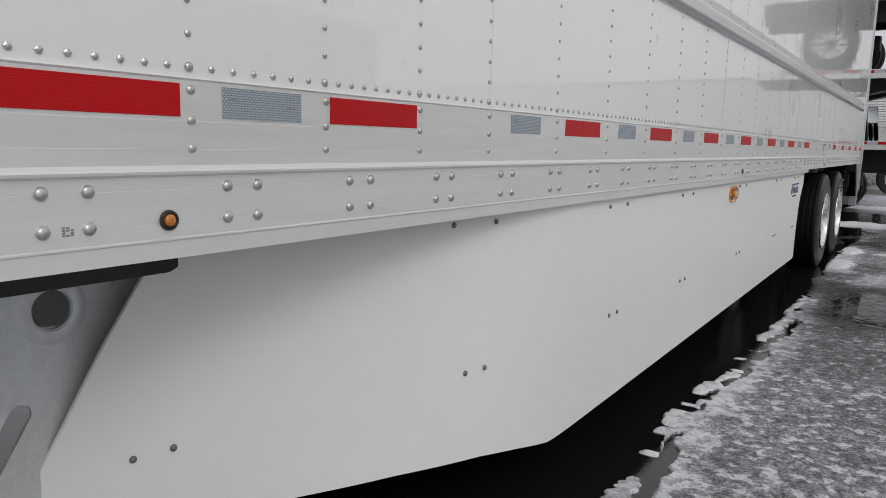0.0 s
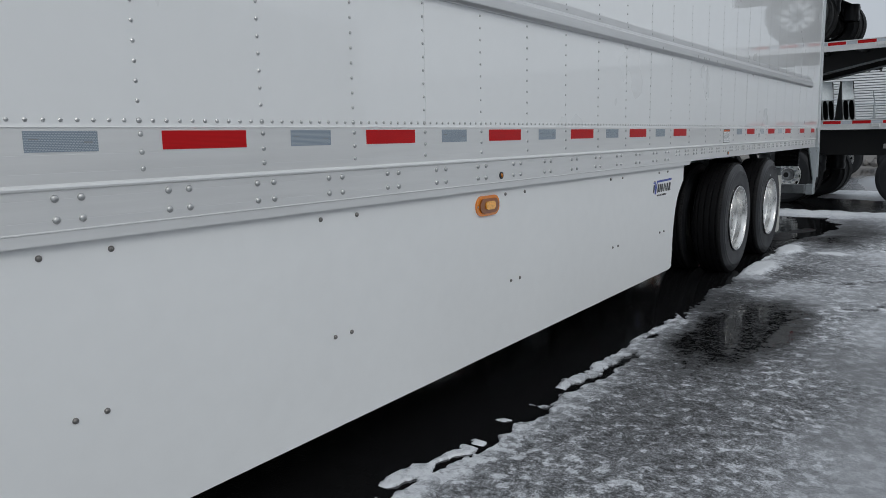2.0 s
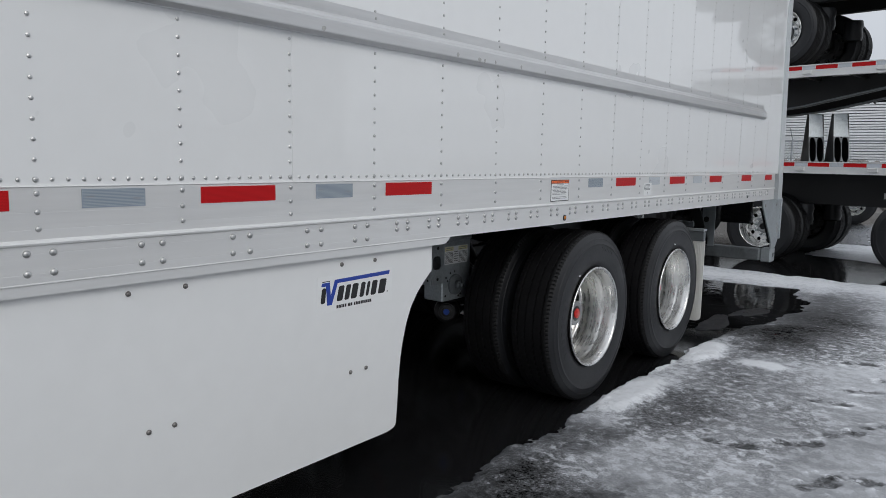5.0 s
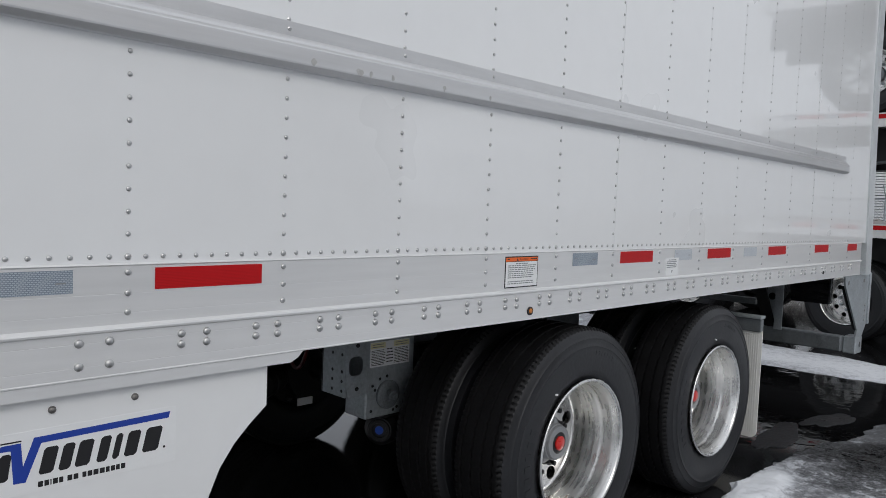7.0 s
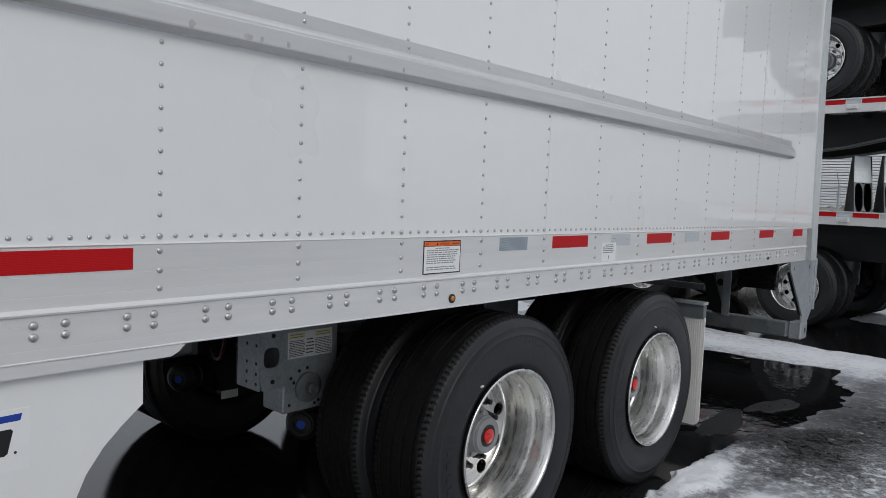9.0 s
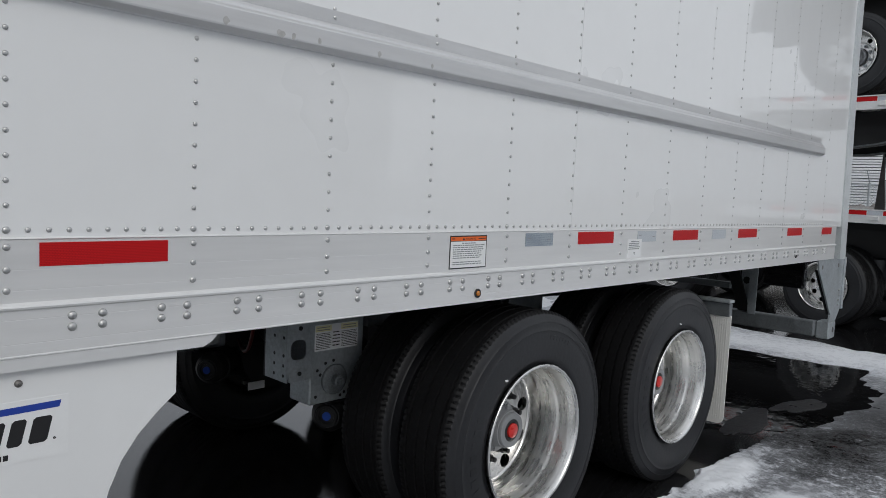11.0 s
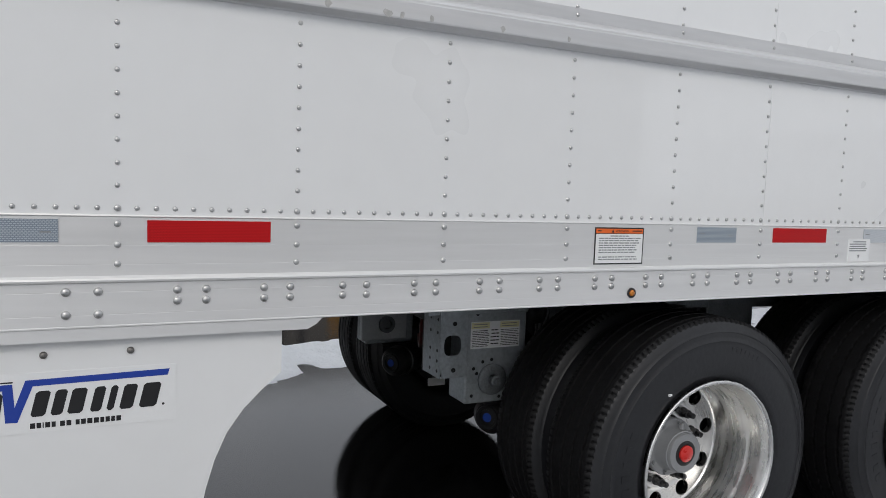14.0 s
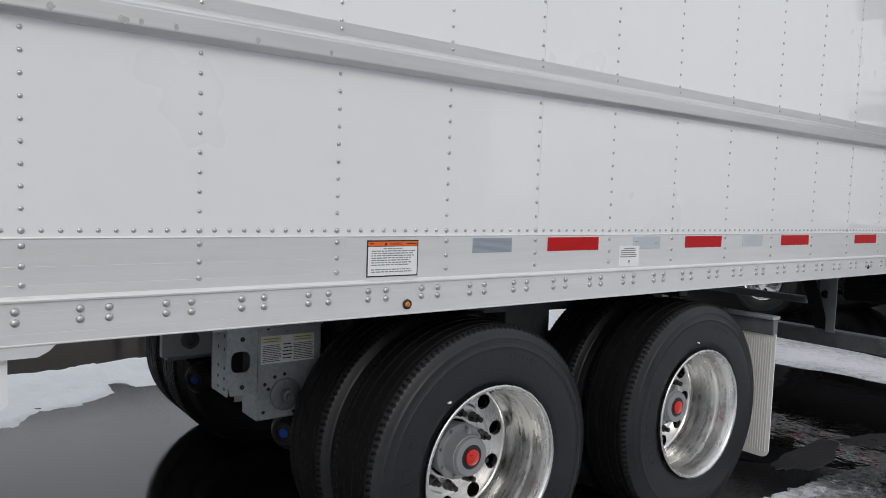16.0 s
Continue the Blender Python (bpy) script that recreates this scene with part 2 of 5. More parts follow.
WOOD = mat("deck_wood", (0.16, 0.11, 0.07), 0.7, var=0.2, scale=12, stretch=(0.1, 1, 1))
SNOW = mat("snow", (0.86, 0.88, 0.90), 0.6, var=0.05, scale=9, bump=0.012, bump_scale=30)
HOSE = mat("red_air_hose", (0.10, 0.008, 0.008), 0.45, var=0.05, scale=40)


def cells(name, light, dark, width, height, joint, rough):
    """Reflective tape: staggered pale cells in a darker mesh, on the y-z plane."""
    m = bpy.data.materials.new(name)
    m.use_nodes = True
    n, l = m.node_tree.nodes, m.node_tree.links
    b = n["Principled BSDF"]
    b.inputs["Roughness"].default_value = rough
    b.inputs["Specular IOR Level"].default_value = 0.25
    g, sp, cb, br = n.new("ShaderNodeNewGeometry"), n.new("ShaderNodeSeparateXYZ"), n.new("ShaderNodeCombineXYZ"), n.new("ShaderNodeTexBrick")
    l.new(g.outputs["Position"], sp.inputs[0])
    l.new(sp.outputs["Y"], cb.inputs[0]); l.new(sp.outputs["Z"], cb.inputs[1]); l.new(cb.outputs[0], br.inputs["Vector"])
    br.inputs["Scale"].default_value = 1.0
    br.inputs["Brick Width"].default_value, br.inputs["Row Height"].default_value = width, height
    br.inputs["Mortar Size"].default_value, br.inputs["Mortar Smooth"].default_value = joint, 0.5
    br.inputs["Color1"].default_value, br.inputs["Color2"].default_value = (*light, 1), tuple(0.93 * c for c in light) + (1,)
    br.inputs["Mortar"].default_value = (*dark, 1)
    l.new(br.outputs["Color"], b.inputs["Base Color"])
    return m


SILVER = cells("silver_reflective_tape", (0.42, 0.47, 0.51), (0.20, 0.24, 0.29), 0.0068, 0.0040, 0.0012, 0.3)
# paler, lower-contrast tape for the rear pieces
SILVER_PALE = cells("pale_reflective_tape", (0.56, 0.59, 0.62), (0.44, 0.475, 0.51), 0.0068, 0.0040, 0.0012, 0.35)
RED = cells("red_reflective_tape", (0.53, 0.006, 0.009), (0.38, 0.003, 0.005), 0.0062, 0.0036, 0.0008, 0.42)

# ---- ground ----
def ground_material():
    m = bpy.data.materials.new("wet_asphalt_and_snow")
    m.use_nodes = True
    n, l = m.node_tree.nodes, m.node_tree.links
    b = n["Principled BSDF"]
    g = n.new("ShaderNodeNewGeometry")
    def tex(scale, detail, vec=None):
        t = n.new("ShaderNodeTexNoise")
        t.inputs["Scale"].default_value, t.inputs["Detail"].default_value = scale, detail
        l.new(g.outputs["Position"], t.inputs["Vector"])
        return t
    grit, wet, patch = tex(160, 3), tex(1.6, 5), tex(0.16, 7)
    col = n.new("ShaderNodeValToRGB")
    col.color_ramp.elements[0].color, col.color_ramp.elements[1].color = (0.003, 0.003, 0.0032, 1), (0.020, 0.020, 0.0215, 1)
    col.color_ramp.elements[0].position, col.color_ramp.elements[1].position = 0.3, 0.75
    l.new(grit.outputs["Fac"], col.inputs["Fac"])
    # far snow lies in patches beyond the trailers
    sep = n.new("ShaderNodeSeparateXYZ")
    l.new(g.outputs["Position"], sep.inputs[0])
    def step(sock, a, b_):
        r = n.new("ShaderNodeMapRange"); r.interpolation_type = 'SMOOTHSTEP'
        r.inputs["From Min"].default_value, r.inputs["From Max"].default_value = a, b_
        l.new(sock, r.inputs["Value"])
        return r.outputs["Result"]
    def math2(op, a, b_):
        q = n.new("ShaderNodeMath"); q.operation = op
        for i, v in ((0, a), (1, b_)):
            if isinstance(v, (int, float)):
                q.inputs[i].default_value = v
            else:
                l.new(v, q.inputs[i])
        return q.outputs[0]
    far = math2('MAXIMUM', math2('MULTIPLY', step(sep.outputs["Y"], 16.0, 22.0), step(sep.outputs["X"], -1.6, 0.2)), math2('MAXIMUM', step(sep.outputs["X"], 5.0, 9.0), step(sep.outputs["X"], -60.0, -70.0)))
    sn = math2('MULTIPLY', step(patch.outputs["Fac"], 0.28, 0.60), far)
    mx = n.new("ShaderNodeMix"); mx.data_type = 'RGBA'
    l.new(sn, mx.inputs[0]); l.new(col.outputs["Color"], mx.inputs[6])
    mx.inputs[7].default_value = (0.62, 0.65, 0.70, 1)
    l.new(mx.outputs[2], b.inputs["Base Color"])
    r = n.new("ShaderNodeMapRange")
    r.inputs["From Min"].default_value, r.inputs["From Max"].default_value = 0.35, 0.65
    r.inputs["To Min"].default_value, r.inputs["To Max"].default_value = 0.01, 0.07
    l.new(wet.outputs["Fac"], r.inputs["Value"])
    rm = math2('MAXIMUM', r.outputs["Result"], math2('MULTIPLY', sn, 0.6))
    l.new(rm, b.inputs["Roughness"])
    b.inputs["Specular IOR Level"].default_value = 0.68
    bp = n.new("ShaderNodeBump")
    bp.inputs["Strength"].default_value, bp.inputs["Distance"].default_value = 0.9, 0.0005
    grit2 = tex(75, 3)
    l.new(grit2.outputs["Fac"], bp.inputs["Height"]); l.new(bp.outputs["Normal"], b.inputs["Normal"])
    return m


GROUND = ground_material()
bm = bmesh.new()
bmesh.ops.create_grid(bm, x_segments=8, y_segments=8, size=400)
tagged(part("ground", bm, GROUND), "wet black asphalt yard with patches of snow", "ground", kind="structure")


def ice_material():
    m = bpy.data.materials.new("trodden_ice_and_slush")
    m.use_nodes = True
    n, l = m.node_tree.nodes, m.node_tree.links
    b = n["Principled BSDF"]
    g = n.new("ShaderNodeNewGeometry")
    def attr(name):
        a_ = n.new("ShaderNodeAttribute"); a_.attribute_name = name
        return a_.outputs["Fac"]
    def tex(scale, detail, rough=0.6):
        t = n.new("ShaderNodeTexNoise")
        t.inputs["Scale"].default_value, t.inputs["Detail"].default_value, t.inputs["Roughness"].default_value = scale, detail, rough
        l.new(g.outputs["Position"], t.inputs["Vector"])
        return t.outputs["Fac"]
    def math2(op, a, b_):
        q = n.new("ShaderNodeMath"); q.operation = op
        for i, v in ((0, a), (1, b_)):
            if isinstance(v, (int, float)):
                q.inputs[i].default_value = v
            else:
                l.new(v, q.inputs[i])
        return q.outputs[0]
    def step(sock, a, b_, c=0.0, d=1.0):
        r_ = n.new("ShaderNodeMapRange"); r_.interpolation_type = 'SMOOTHSTEP'
        r_.inputs["From Min"].default_value, r_.inputs["From Max"].default_value = a, b_
        r_.inputs["To Min"].default_value, r_.inputs["To Max"].default_value = c, d
        l.new(sock, r_.inputs["Value"])
        return r_.outputs["Result"]
    snow, glaze = attr("snow"), attr("glaze")
    fine, grit, clump, mid, wide = tex(75, 5, 0.8), tex(230, 2, 0.6), tex(26, 5, 0.7), tex(15, 4, 0.58), tex(4.5, 5, 0.6)
    rough = math2('SUBTRACT', 1.0, math2('MULTIPLY', glaze, 0.86))
    # grain of frozen slush, then flat flecks of old snow on it
    grain = math2('ADD', math2('MULTIPLY', math2('SUBTRACT', fine, 0.5), 1.5), math2('ADD', math2('MULTIPLY', math2('SUBTRACT', grit, 0.5), 0.9), math2('MULTIPLY', math2('SUBTRACT', clump, 0.5), 1.0)))
    fleck = math2('MULTIPLY', step(math2('ADD', mid, math2('MULTIPLY', math2('SUBTRACT', snow, 0.5), 0.35)), 0.555, 0.585), 0.24)
    broad = math2('MULTIPLY', math2('SUBTRACT', math2('ADD', wide, mid), 1.0), 0.34)
    soft = math2('MULTIPLY', broad, step(glaze, 0.0, 1.0, 1.0, 0.55))
    lev = math2('ADD', math2('ADD', snow, soft), math2('MULTIPLY', math2('ADD', grain, fleck), rough))
    ramp = n.new("ShaderNodeValToRGB")
    e = ramp.color_ramp.elements
    e[0].position, e[0].color = 0.05, (0.006, 0.006, 0.0065, 1)
    e[1].position, e[1].color = 1.0, (0.80, 0.82, 0.85, 1)
    for p, c in ((0.22, 0.024), (0.38, 0.095), (0.50, 0.19), (0.62, 0.34), (0.76, 0.56)):
        k = e.new(p); k.color = (c, c * 1.03, c * 1.09, 1)
    l.new(lev, ramp.inputs["Fac"])
    l.new(ramp.outputs["Color"], b.inputs["Base Color"])
    dry = step(lev, 0.0, 0.16)
    l.new(math2('ADD', 0.03, math2('MULTIPLY', dry, 0.50)), b.inputs["Roughness"])
    l.new(step(dry, 0.0, 1.0, 0.10, 0.40), b.inputs["Specular IOR Level"])
    bp = n.new("ShaderNodeBump")
    bp.inputs["Strength"].default_value, bp.inputs["Distance"].default_value = 0.7, 0.006
    l.new(math2('MULTIPLY', math2('MAXIMUM', lev, 0.2), rough), bp.inputs["Height"])
    l.new(bp.outputs["Normal"], b.inputs["Normal"])
    return m


ICE = ice_material()


def fbm(x, y, f, octaves=4):
    return noise.fractal(Vector((x * f, y * f, 3.7)), 0.9, 2.1, octaves)


def smooth(a, b, v):
    t = min(1.0, max(0.0, (v - a) / (b - a)))
    return t * t * (3 - 2 * t)


FOOTPRINTS = [(0.90, 7.91, 15), (1.17, 8.14, 35), (1.32, 8.45, 50), (1.46, 8.70, 40), (1.27, 9.34, 30), (1.39, 9.73, 40), (1.15, 8.97, 20), (1.13, 10.04, 30),
              (1.35, 7.69, 60), (1.48, 7.36, 40), (1.55, 7.22, 70), (1.17, 6.95, 30), (1.32, 7.23, 60), (1.47, 7.84, 20), (1.75, 9.1, 40), (1.95, 9.7, 60), (2.1, 8.4, 50), (1.8, 7.8, 30)]
EDGE = ((-1.0, 0.16), (1.6, 0.115), (2.5, 0.055), (3.0, 0.04), (3.5, 0.10), (5.0, 0.12), (6.0, 0.11), (6.5, 0.07), (7.1, 0.035), (7.6, 0.11), (8.7, 0.075), (9.9, 0.085), (11.0, 0.09), (30.0, 0.09))


def edge_at(y):
    for (y0, x0), (y1, x1) in zip(EDGE, EDGE[1:]):
        if y <= y1:
            return x0 + (x1 - x0) * max(0.0, (y - y0) / (y1 - y0))
    return EDGE[-1][1]


def ice_height(x, y):
    """Thickness of the ice over the asphalt, how white it is and how smooth."""
    edge = edge_at(y) + 0.035 * fbm(x * 0.4, y, 3.0, 3) + (0.018 + 0.02 * smooth(5.6, 6.4, y) * (1 - smooth(7.4, 7.8, y))) * fbm(x, y, 11.0, 4) + 0.008 * fbm(x, y, 35.0, 2)
    d = x - edge
    h = smooth(-0.016, 0.008 + 0.09 * smooth(5.6, 6.4, y) * (1 - smooth(7.4, 7.8, y)), d + 0.02 * fbm(x, y, 24.0, 3))
    # broken cracks along the rim, open down to the asphalt
    off = d - 0.092 - 0.05 * fbm(x * 0.3, y, 2.1, 2) - 0.014 * fbm(x, y, 14.0, 3)
    wide = 0.034 * smooth(-0.30, 0.05, fbm(0.3, y, 2.2, 3)) + 0.026 * fbm(x, y, 7.0, 4)
    crack = (1 - smooth(0.55, 1.0, abs(off) / max(wide, 0.001))) * (1 if wide > 0.004 else 0)
    crack *= smooth(1.4, 2.1, y) * (1 - smooth(6.0, 6.6, y))
    h *= 1 - 0.97 * crack
    rim = 1 - smooth(0.10, 0.34, d + 0.08 * fbm(x, y, 4.0))
    snow = 0.495 - 0.08 * smooth(3.4, 4.4, y) * (1 - smooth(5.6, 6.4, y)) + 0.19 * rim + 0.09 * fbm(x, y, 1.4, 3)
    glaze = smooth(1.02, 1.50, x + 0.22 * fbm(x, y, 0.9) + 0.20 * smooth(5.0, 5.8, y))
    glaze = max(glaze, 0.9 * smooth(6.9, 7.5, y + 0.4 * fbm(x, y, 1.2) + 0.8 * (x - 0.4)) * (0.75 + 0.5 * fbm(x, y, 2.0)), 0.55 * rim)
    snow += 0.10 * glaze * smooth(-0.1, 0.4, d)
    near = smooth(1.6, 2.2, y) * (1 - smooth(5.9, 6.4, y))
    snow += (0.13 + 0.16 * fbm(x, y, 9.0, 3)) * near * (1 - smooth(0.055, 0.085, d))
    gap = near * smooth(0.26, 0.44, fbm(0.7, y, 3.1, 3)) * (1 - smooth(0.06, 0.10, d + 0.03 * fbm(x, y, 12.0, 3)))
    h *= 1 - 0.97 * gap
    # sodden dark rim ahead of the wheels
    snow -= 0.34 * smooth(5.9, 6.5, y) * (1 - smooth(7.5, 7.9, y)) * (1 - smooth(0.10, 0.42, d + 0.10 * fbm(x, y, 6.0, 3)))
    snow -= 0.40 * crack
    glaze *= 1 - crack
    # a pool of meltwater with dark ice round it
    u, v = x - 0.67 - 0.06 * (y - 6.1), y - 6.08
    v *= 0.86 if v < 0 else 1.0
    d1 = math.hypot(u / 0.20, v / 0.50) + 0.34 * fbm(x, y, 3.0) + 0.30 * fbm(x, y, 9.0) + 0.22 * fbm(x, y, 24.0, 3)
    dark = 1 - smooth(0.80, 2.25 - 0.3 * smooth(0.7, 1.0, x), d1)
    snow -= 0.53 * dark
    glaze *= 1 - dark
    snow -= 0.10 * (1 - smooth(0.0, 0.5, abs(x - 0.45))) * smooth(4.6, 5.2, y) * (1 - smooth(6.9, 7.3, y))
    # a grey worn patch and a speckled one
    for cx, cy, rx, ry, a in ((0.45, 8.25, 0.28, 0.5, 0.10), (0.85, 10.7, 0.75, 1.05, 0.13), (0.30, 10.55, 0.42, 0.60, 0.26)):
        k = 1 - smooth(0.4, 1.2, math.hypot((x - cx) / rx, (y - cy) / ry) + 0.4 * fbm(x, y, 2.2))
        snow -= a * k
        glaze *= 1 - 0.8 * k
    # the wet lane behind the trailer
    d2 = math.hypot((x + 0.75) / 1.15, (y - 11.65) / 1.2) + 0.18 * fbm(x, y, 1.5) + 0.05 * fbm(x, y, 8.0)
    h *= smooth(0.85, 1.0, d2)
    snow -= 0.20 * (1 - smooth(0.95, 1.7, d2))
    if x < edge + 0.3:
        h = max(h, 0.9 * smooth(12.95, 13.1, y - 0.16 * (x + 1.2) + 0.12 * fbm(x, y, 1.6)) * smooth(-6.0, -5.0, x))
    # clean snow heaped beside the wheels and behind the wet lane
    for cx, cy, rx, ry, up in ((0.19, 8.28, 0.17, 0.40, 0.9), (0.17, 9.58, 0.15, 0.33, 1.1), (0.05, 9.05, 0.08, 0.3, 0.4), (0.62, 9.55, 0.22, 0.12, 0.3)):
        k = 1 - smooth(0.4, 1.15, math.hypot((x - cx) / rx, (y - cy) / ry) + 0.3 * fbm(x, y, 4.0))
        h += up * k
        snow += 0.46 * k
        glaze = max(glaze, 0.8 * k)
    band = math.exp(-((y - (13.55 + 0.10 * x)) / 0.55) ** 2) * smooth(-4.0, -2.0, x) * (1 - smooth(2.5, 5.0, x))
    snow += 0.26 * band
    h += 0.5 * band + 1.1 * math.exp(-((y - (13.95 - 0.06 * x)) / 0.16) ** 2) * smooth(-3.0, -2.0, x) * max(0.0, fbm(x, y, 5.0, 3) + 0.25)
    # open ice out of view, whitened to bounce more light up at the skirt
    snow += 0.28 * smooth(2.5, 3.3, x) * (1 - smooth(5.5, 7.0, y))
    # paler ice and snow towards the back
    snow += 0.16 * smooth(1.45, 2.2, x + 0.25 * fbm(x, y, 1.6)) * smooth(7.0, 8.5, y)
    snow += 0.17 * smooth(8.6, 10.8, y) * smooth(0.5, 1.4, x + 0.3 * fbm(x, y, 1.1)) * (1 - smooth(13.0, 14.0, y))
    snow += 0.25 * smooth(16.2, 17.0, y) * smooth(-0.6, 0.2, x)
    # wet strip under the open-deck trailers
    t = y - (15.25 - 0.08 * (x + 1.0))
    wet = smooth(-1.1, -0.8, t + 0.12 * fbm(x, y, 1.6)) * (1 - smooth(0.9, 1.5, t + 0.3 * fbm(x, y, 0.7)) * smooth(-1.4, -0.4, x))
    h *= 1 - wet
    z = -0.02 + h * (0.030 + (1 - dark) * (0.005 * fbm(x, y, 2.0) + 0.004 * fbm(x, y, 14.0, 3)))
    for fx, fy, a in FOOTPRINTS:
        dx, dy = x - fx, y - fy
        if abs(dx) < 0.3 and abs(dy) < 0.3:
            c, s_ = math.cos(radians(a)), math.sin(radians(a))
            u, v = dx * c + dy * s_, -dx * s_ + dy * c
            k = 1 - smooth(0.75, 1.0, math.hypot((u - 0.05) / 0.085, v / 0.05) + 0.3 * fbm(x, y, 12.0, 2))
            k = max(k, 1 - smooth(0.75, 1.0, math.hypot((u + 0.085) / 0.05, v / 0.042) + 0.3 * fbm(x, y, 12.0, 2)))
            d = math.hypot(u / 0.15, (v + 0.01) / 0.06) + 0.25 * fbm(x, y, 10.0, 2)
            crumb = math.exp(-((d - 1.15) / 0.28) ** 2) * smooth(0.05, 0.35, fbm(x, y, 13.0, 3))
            z += -0.006 * k + 0.009 * crumb
            snow += (-0.20 + 0.18 * fbm(x, y, 25.0, 2)) * k + 0.16 * crumb
            glaze *= 1 - 0.6 * max(k, crumb)
    if y > 12.4:
        glaze = max(glaze, 0.8)
    return z, min(1.0, max(0.0, snow)), min(1.0, glaze)


def ice_sheet(name, xs, ys, label):
    vs, sn, fs, gz = [], [], [], []
    for y in ys:
        for x in xs:
            z, s_, g_ = ice_height(x, y)
            gz.append(g_)
            vs.append((x, y, z))
            sn.append(s_)
    w = len(xs)
    for j in range(len(ys) - 1):
        for i in range(w - 1):
            a = j * w + i
            if max(vs[a][2], vs[a + 1][2], vs[a + w][2], vs[a + w + 1][2]) > -0.002:
                fs.append((a, a + 1, a + w + 1, a + w))
    me = bpy.data.meshes.new(name)
    me.from_pydata(vs, [], fs)
    me.attributes.new("snow", 'FLOAT', 'POINT').data.foreach_set("value", sn)
    me.attributes.new("glaze", 'FLOAT', 'POINT').data.foreach_set("value", gz)
    me.materials.append(ICE)
    me.shade_smooth()
    me.set_sharp_from_angle(angle=radians(42))
    return tagged(new(name, me), label, "ice", kind="stuff")


ice_sheet("ice_crust", list(np.linspace(-0.06, 0.58, 82)), list(np.linspace(-0.6, 10.6, 1060)), "broken crust edge of grey ice beside the wheels")
ice_sheet("ice_crust", list(np.linspace(0.58, 2.1, 105)) + list(np.linspace(2.13, 3.2, 30)), list(np.linspace(-0.6, 5.0, 190)) + list(np.linspace(5.014, 10.6, 400)), "trodden grey ice and slush over wet asphalt")
ice_sheet("ice_crust", list(np.linspace(-5.5, 6.5, 171)), list(np.linspace(10.6, 19.0, 121)), "smooth ice and snow behind the trailer")
# unseen ice carried on past the view, to bounce light onto the trailer's front
ice_sheet("ice_crust", list(np.linspace(3.2, 14.0, 80)), list(np.linspace(-16.0, 10.6, 170)), "trodden grey ice over the open yard")
ice_sheet("ice_crust", list(np.linspace(0.0, 3.2, 54)), list(np.linspace(-16.0, -0.6, 150)), "trodden grey ice beside the front of the trailer")


def puddle(cx, cy, rx, ry, label):
    bm = bmesh.new()
    vs = []
    for i in range(90):
        a = math.tau * i / 90
        k = 1 + 0.12 * fbm(math.cos(a) + cx, math.sin(a) + cy, 1.5)
        vs.append(bm.verts.new((cx + rx * k * math.cos(a), cy + ry * k * math.sin(a), 0.003)))
    bm.faces.new(vs)
    tagged(part("puddle", bm, WATER), label, "water", kind="structure")


WATER = mat("meltwater", (0.006, 0.006, 0.0065), 0.012, spec=0.13, bump=0.003, bump_scale=4.5)
puddle(-0.75, 11.65, 1.35, 1.45, "still black puddle of meltwater behind the trailer")


SLUSH = mat("grey_slush", (0.026, 0.0265, 0.029), 0.32, var=0.5, scale=9, bump=0.002, bump_scale=45, spec=0.3)


def slush_plate(cx, cy, rx, ry, turn, label):
    """A thin ragged plate of slush that floats on the meltwater, its rim a little raised."""
    bm = bmesh.new()
    rings = []
    for k, z in ((1.0, 0.0032), (0.98, 0.0062), (0.92, 0.0056), (0.45, 0.0050)):
        ring = []
        for i in range(72):
            a = math.tau * i / 72
            r = k * (1 + 0.36 * fbm(math.cos(a) + cx * 5, math.sin(a) + cy * 5, 1.0, 3) + 0.08 * fbm(math.cos(a) * 3 + cx, math.sin(a) * 3, 2.0, 3))
            u, v = rx * r * math.cos(a), ry * r * math.sin(a)
            ring.append(bm.verts.new((cx + u * math.cos(turn) - v * math.sin(turn), cy + u * math.sin(turn) + v * math.cos(turn), z + 0.0008 * fbm(u * 9, v * 9, 2.0, 2))))
        rings.append(ring)
    for p_, q_ in zip(rings, rings[1:]):
        for i in range(72):
            bm.faces.new((p_[i], p_[(i + 1) % 72], q_[(i + 1) % 72], q_[i]))
    bm.faces.new(rings[-1])
    tagged(part("slush_plate", bm, SLUSH, None, "", True), label, "slush", group="slush plates", kind="stuff")


slush_plate(-0.12, 10.72, 0.10, 0.42, 0.15, "thin grey plate of slush in the meltwater")
slush_plate(0.00, 11.42, 0.11, 0.30, -0.25, "thin grey plate of slush in the meltwater")


def bank(name, x0, x1, y0, y1, nx, ny, f, label, material):
    vs, fs = [], []
    for j in range(ny):
        for i in range(nx):
            u, v = i / (nx - 1), j / (ny - 1)
            x, y = x0 + (x1 - x0) * u, y0 + (y1 - y0) * v
            vs.append((x, y, f(x, y, u, v)))
    for j in range(ny - 1):
        for i in range(nx - 1):
            a = j * nx + i
            if max(vs[k][2] for k in (a, a + 1, a + nx, a + nx + 1)) > -0.003:
                fs.append((a, a + 1, a + nx + 1, a + nx))
    me = bpy.data.meshes.new(name)
    me.from_pydata(vs, [], fs)
    me.materials.append(material)
    me.shade_smooth()
    return tagged(new(name, me), label, "snow", kind="stuff")


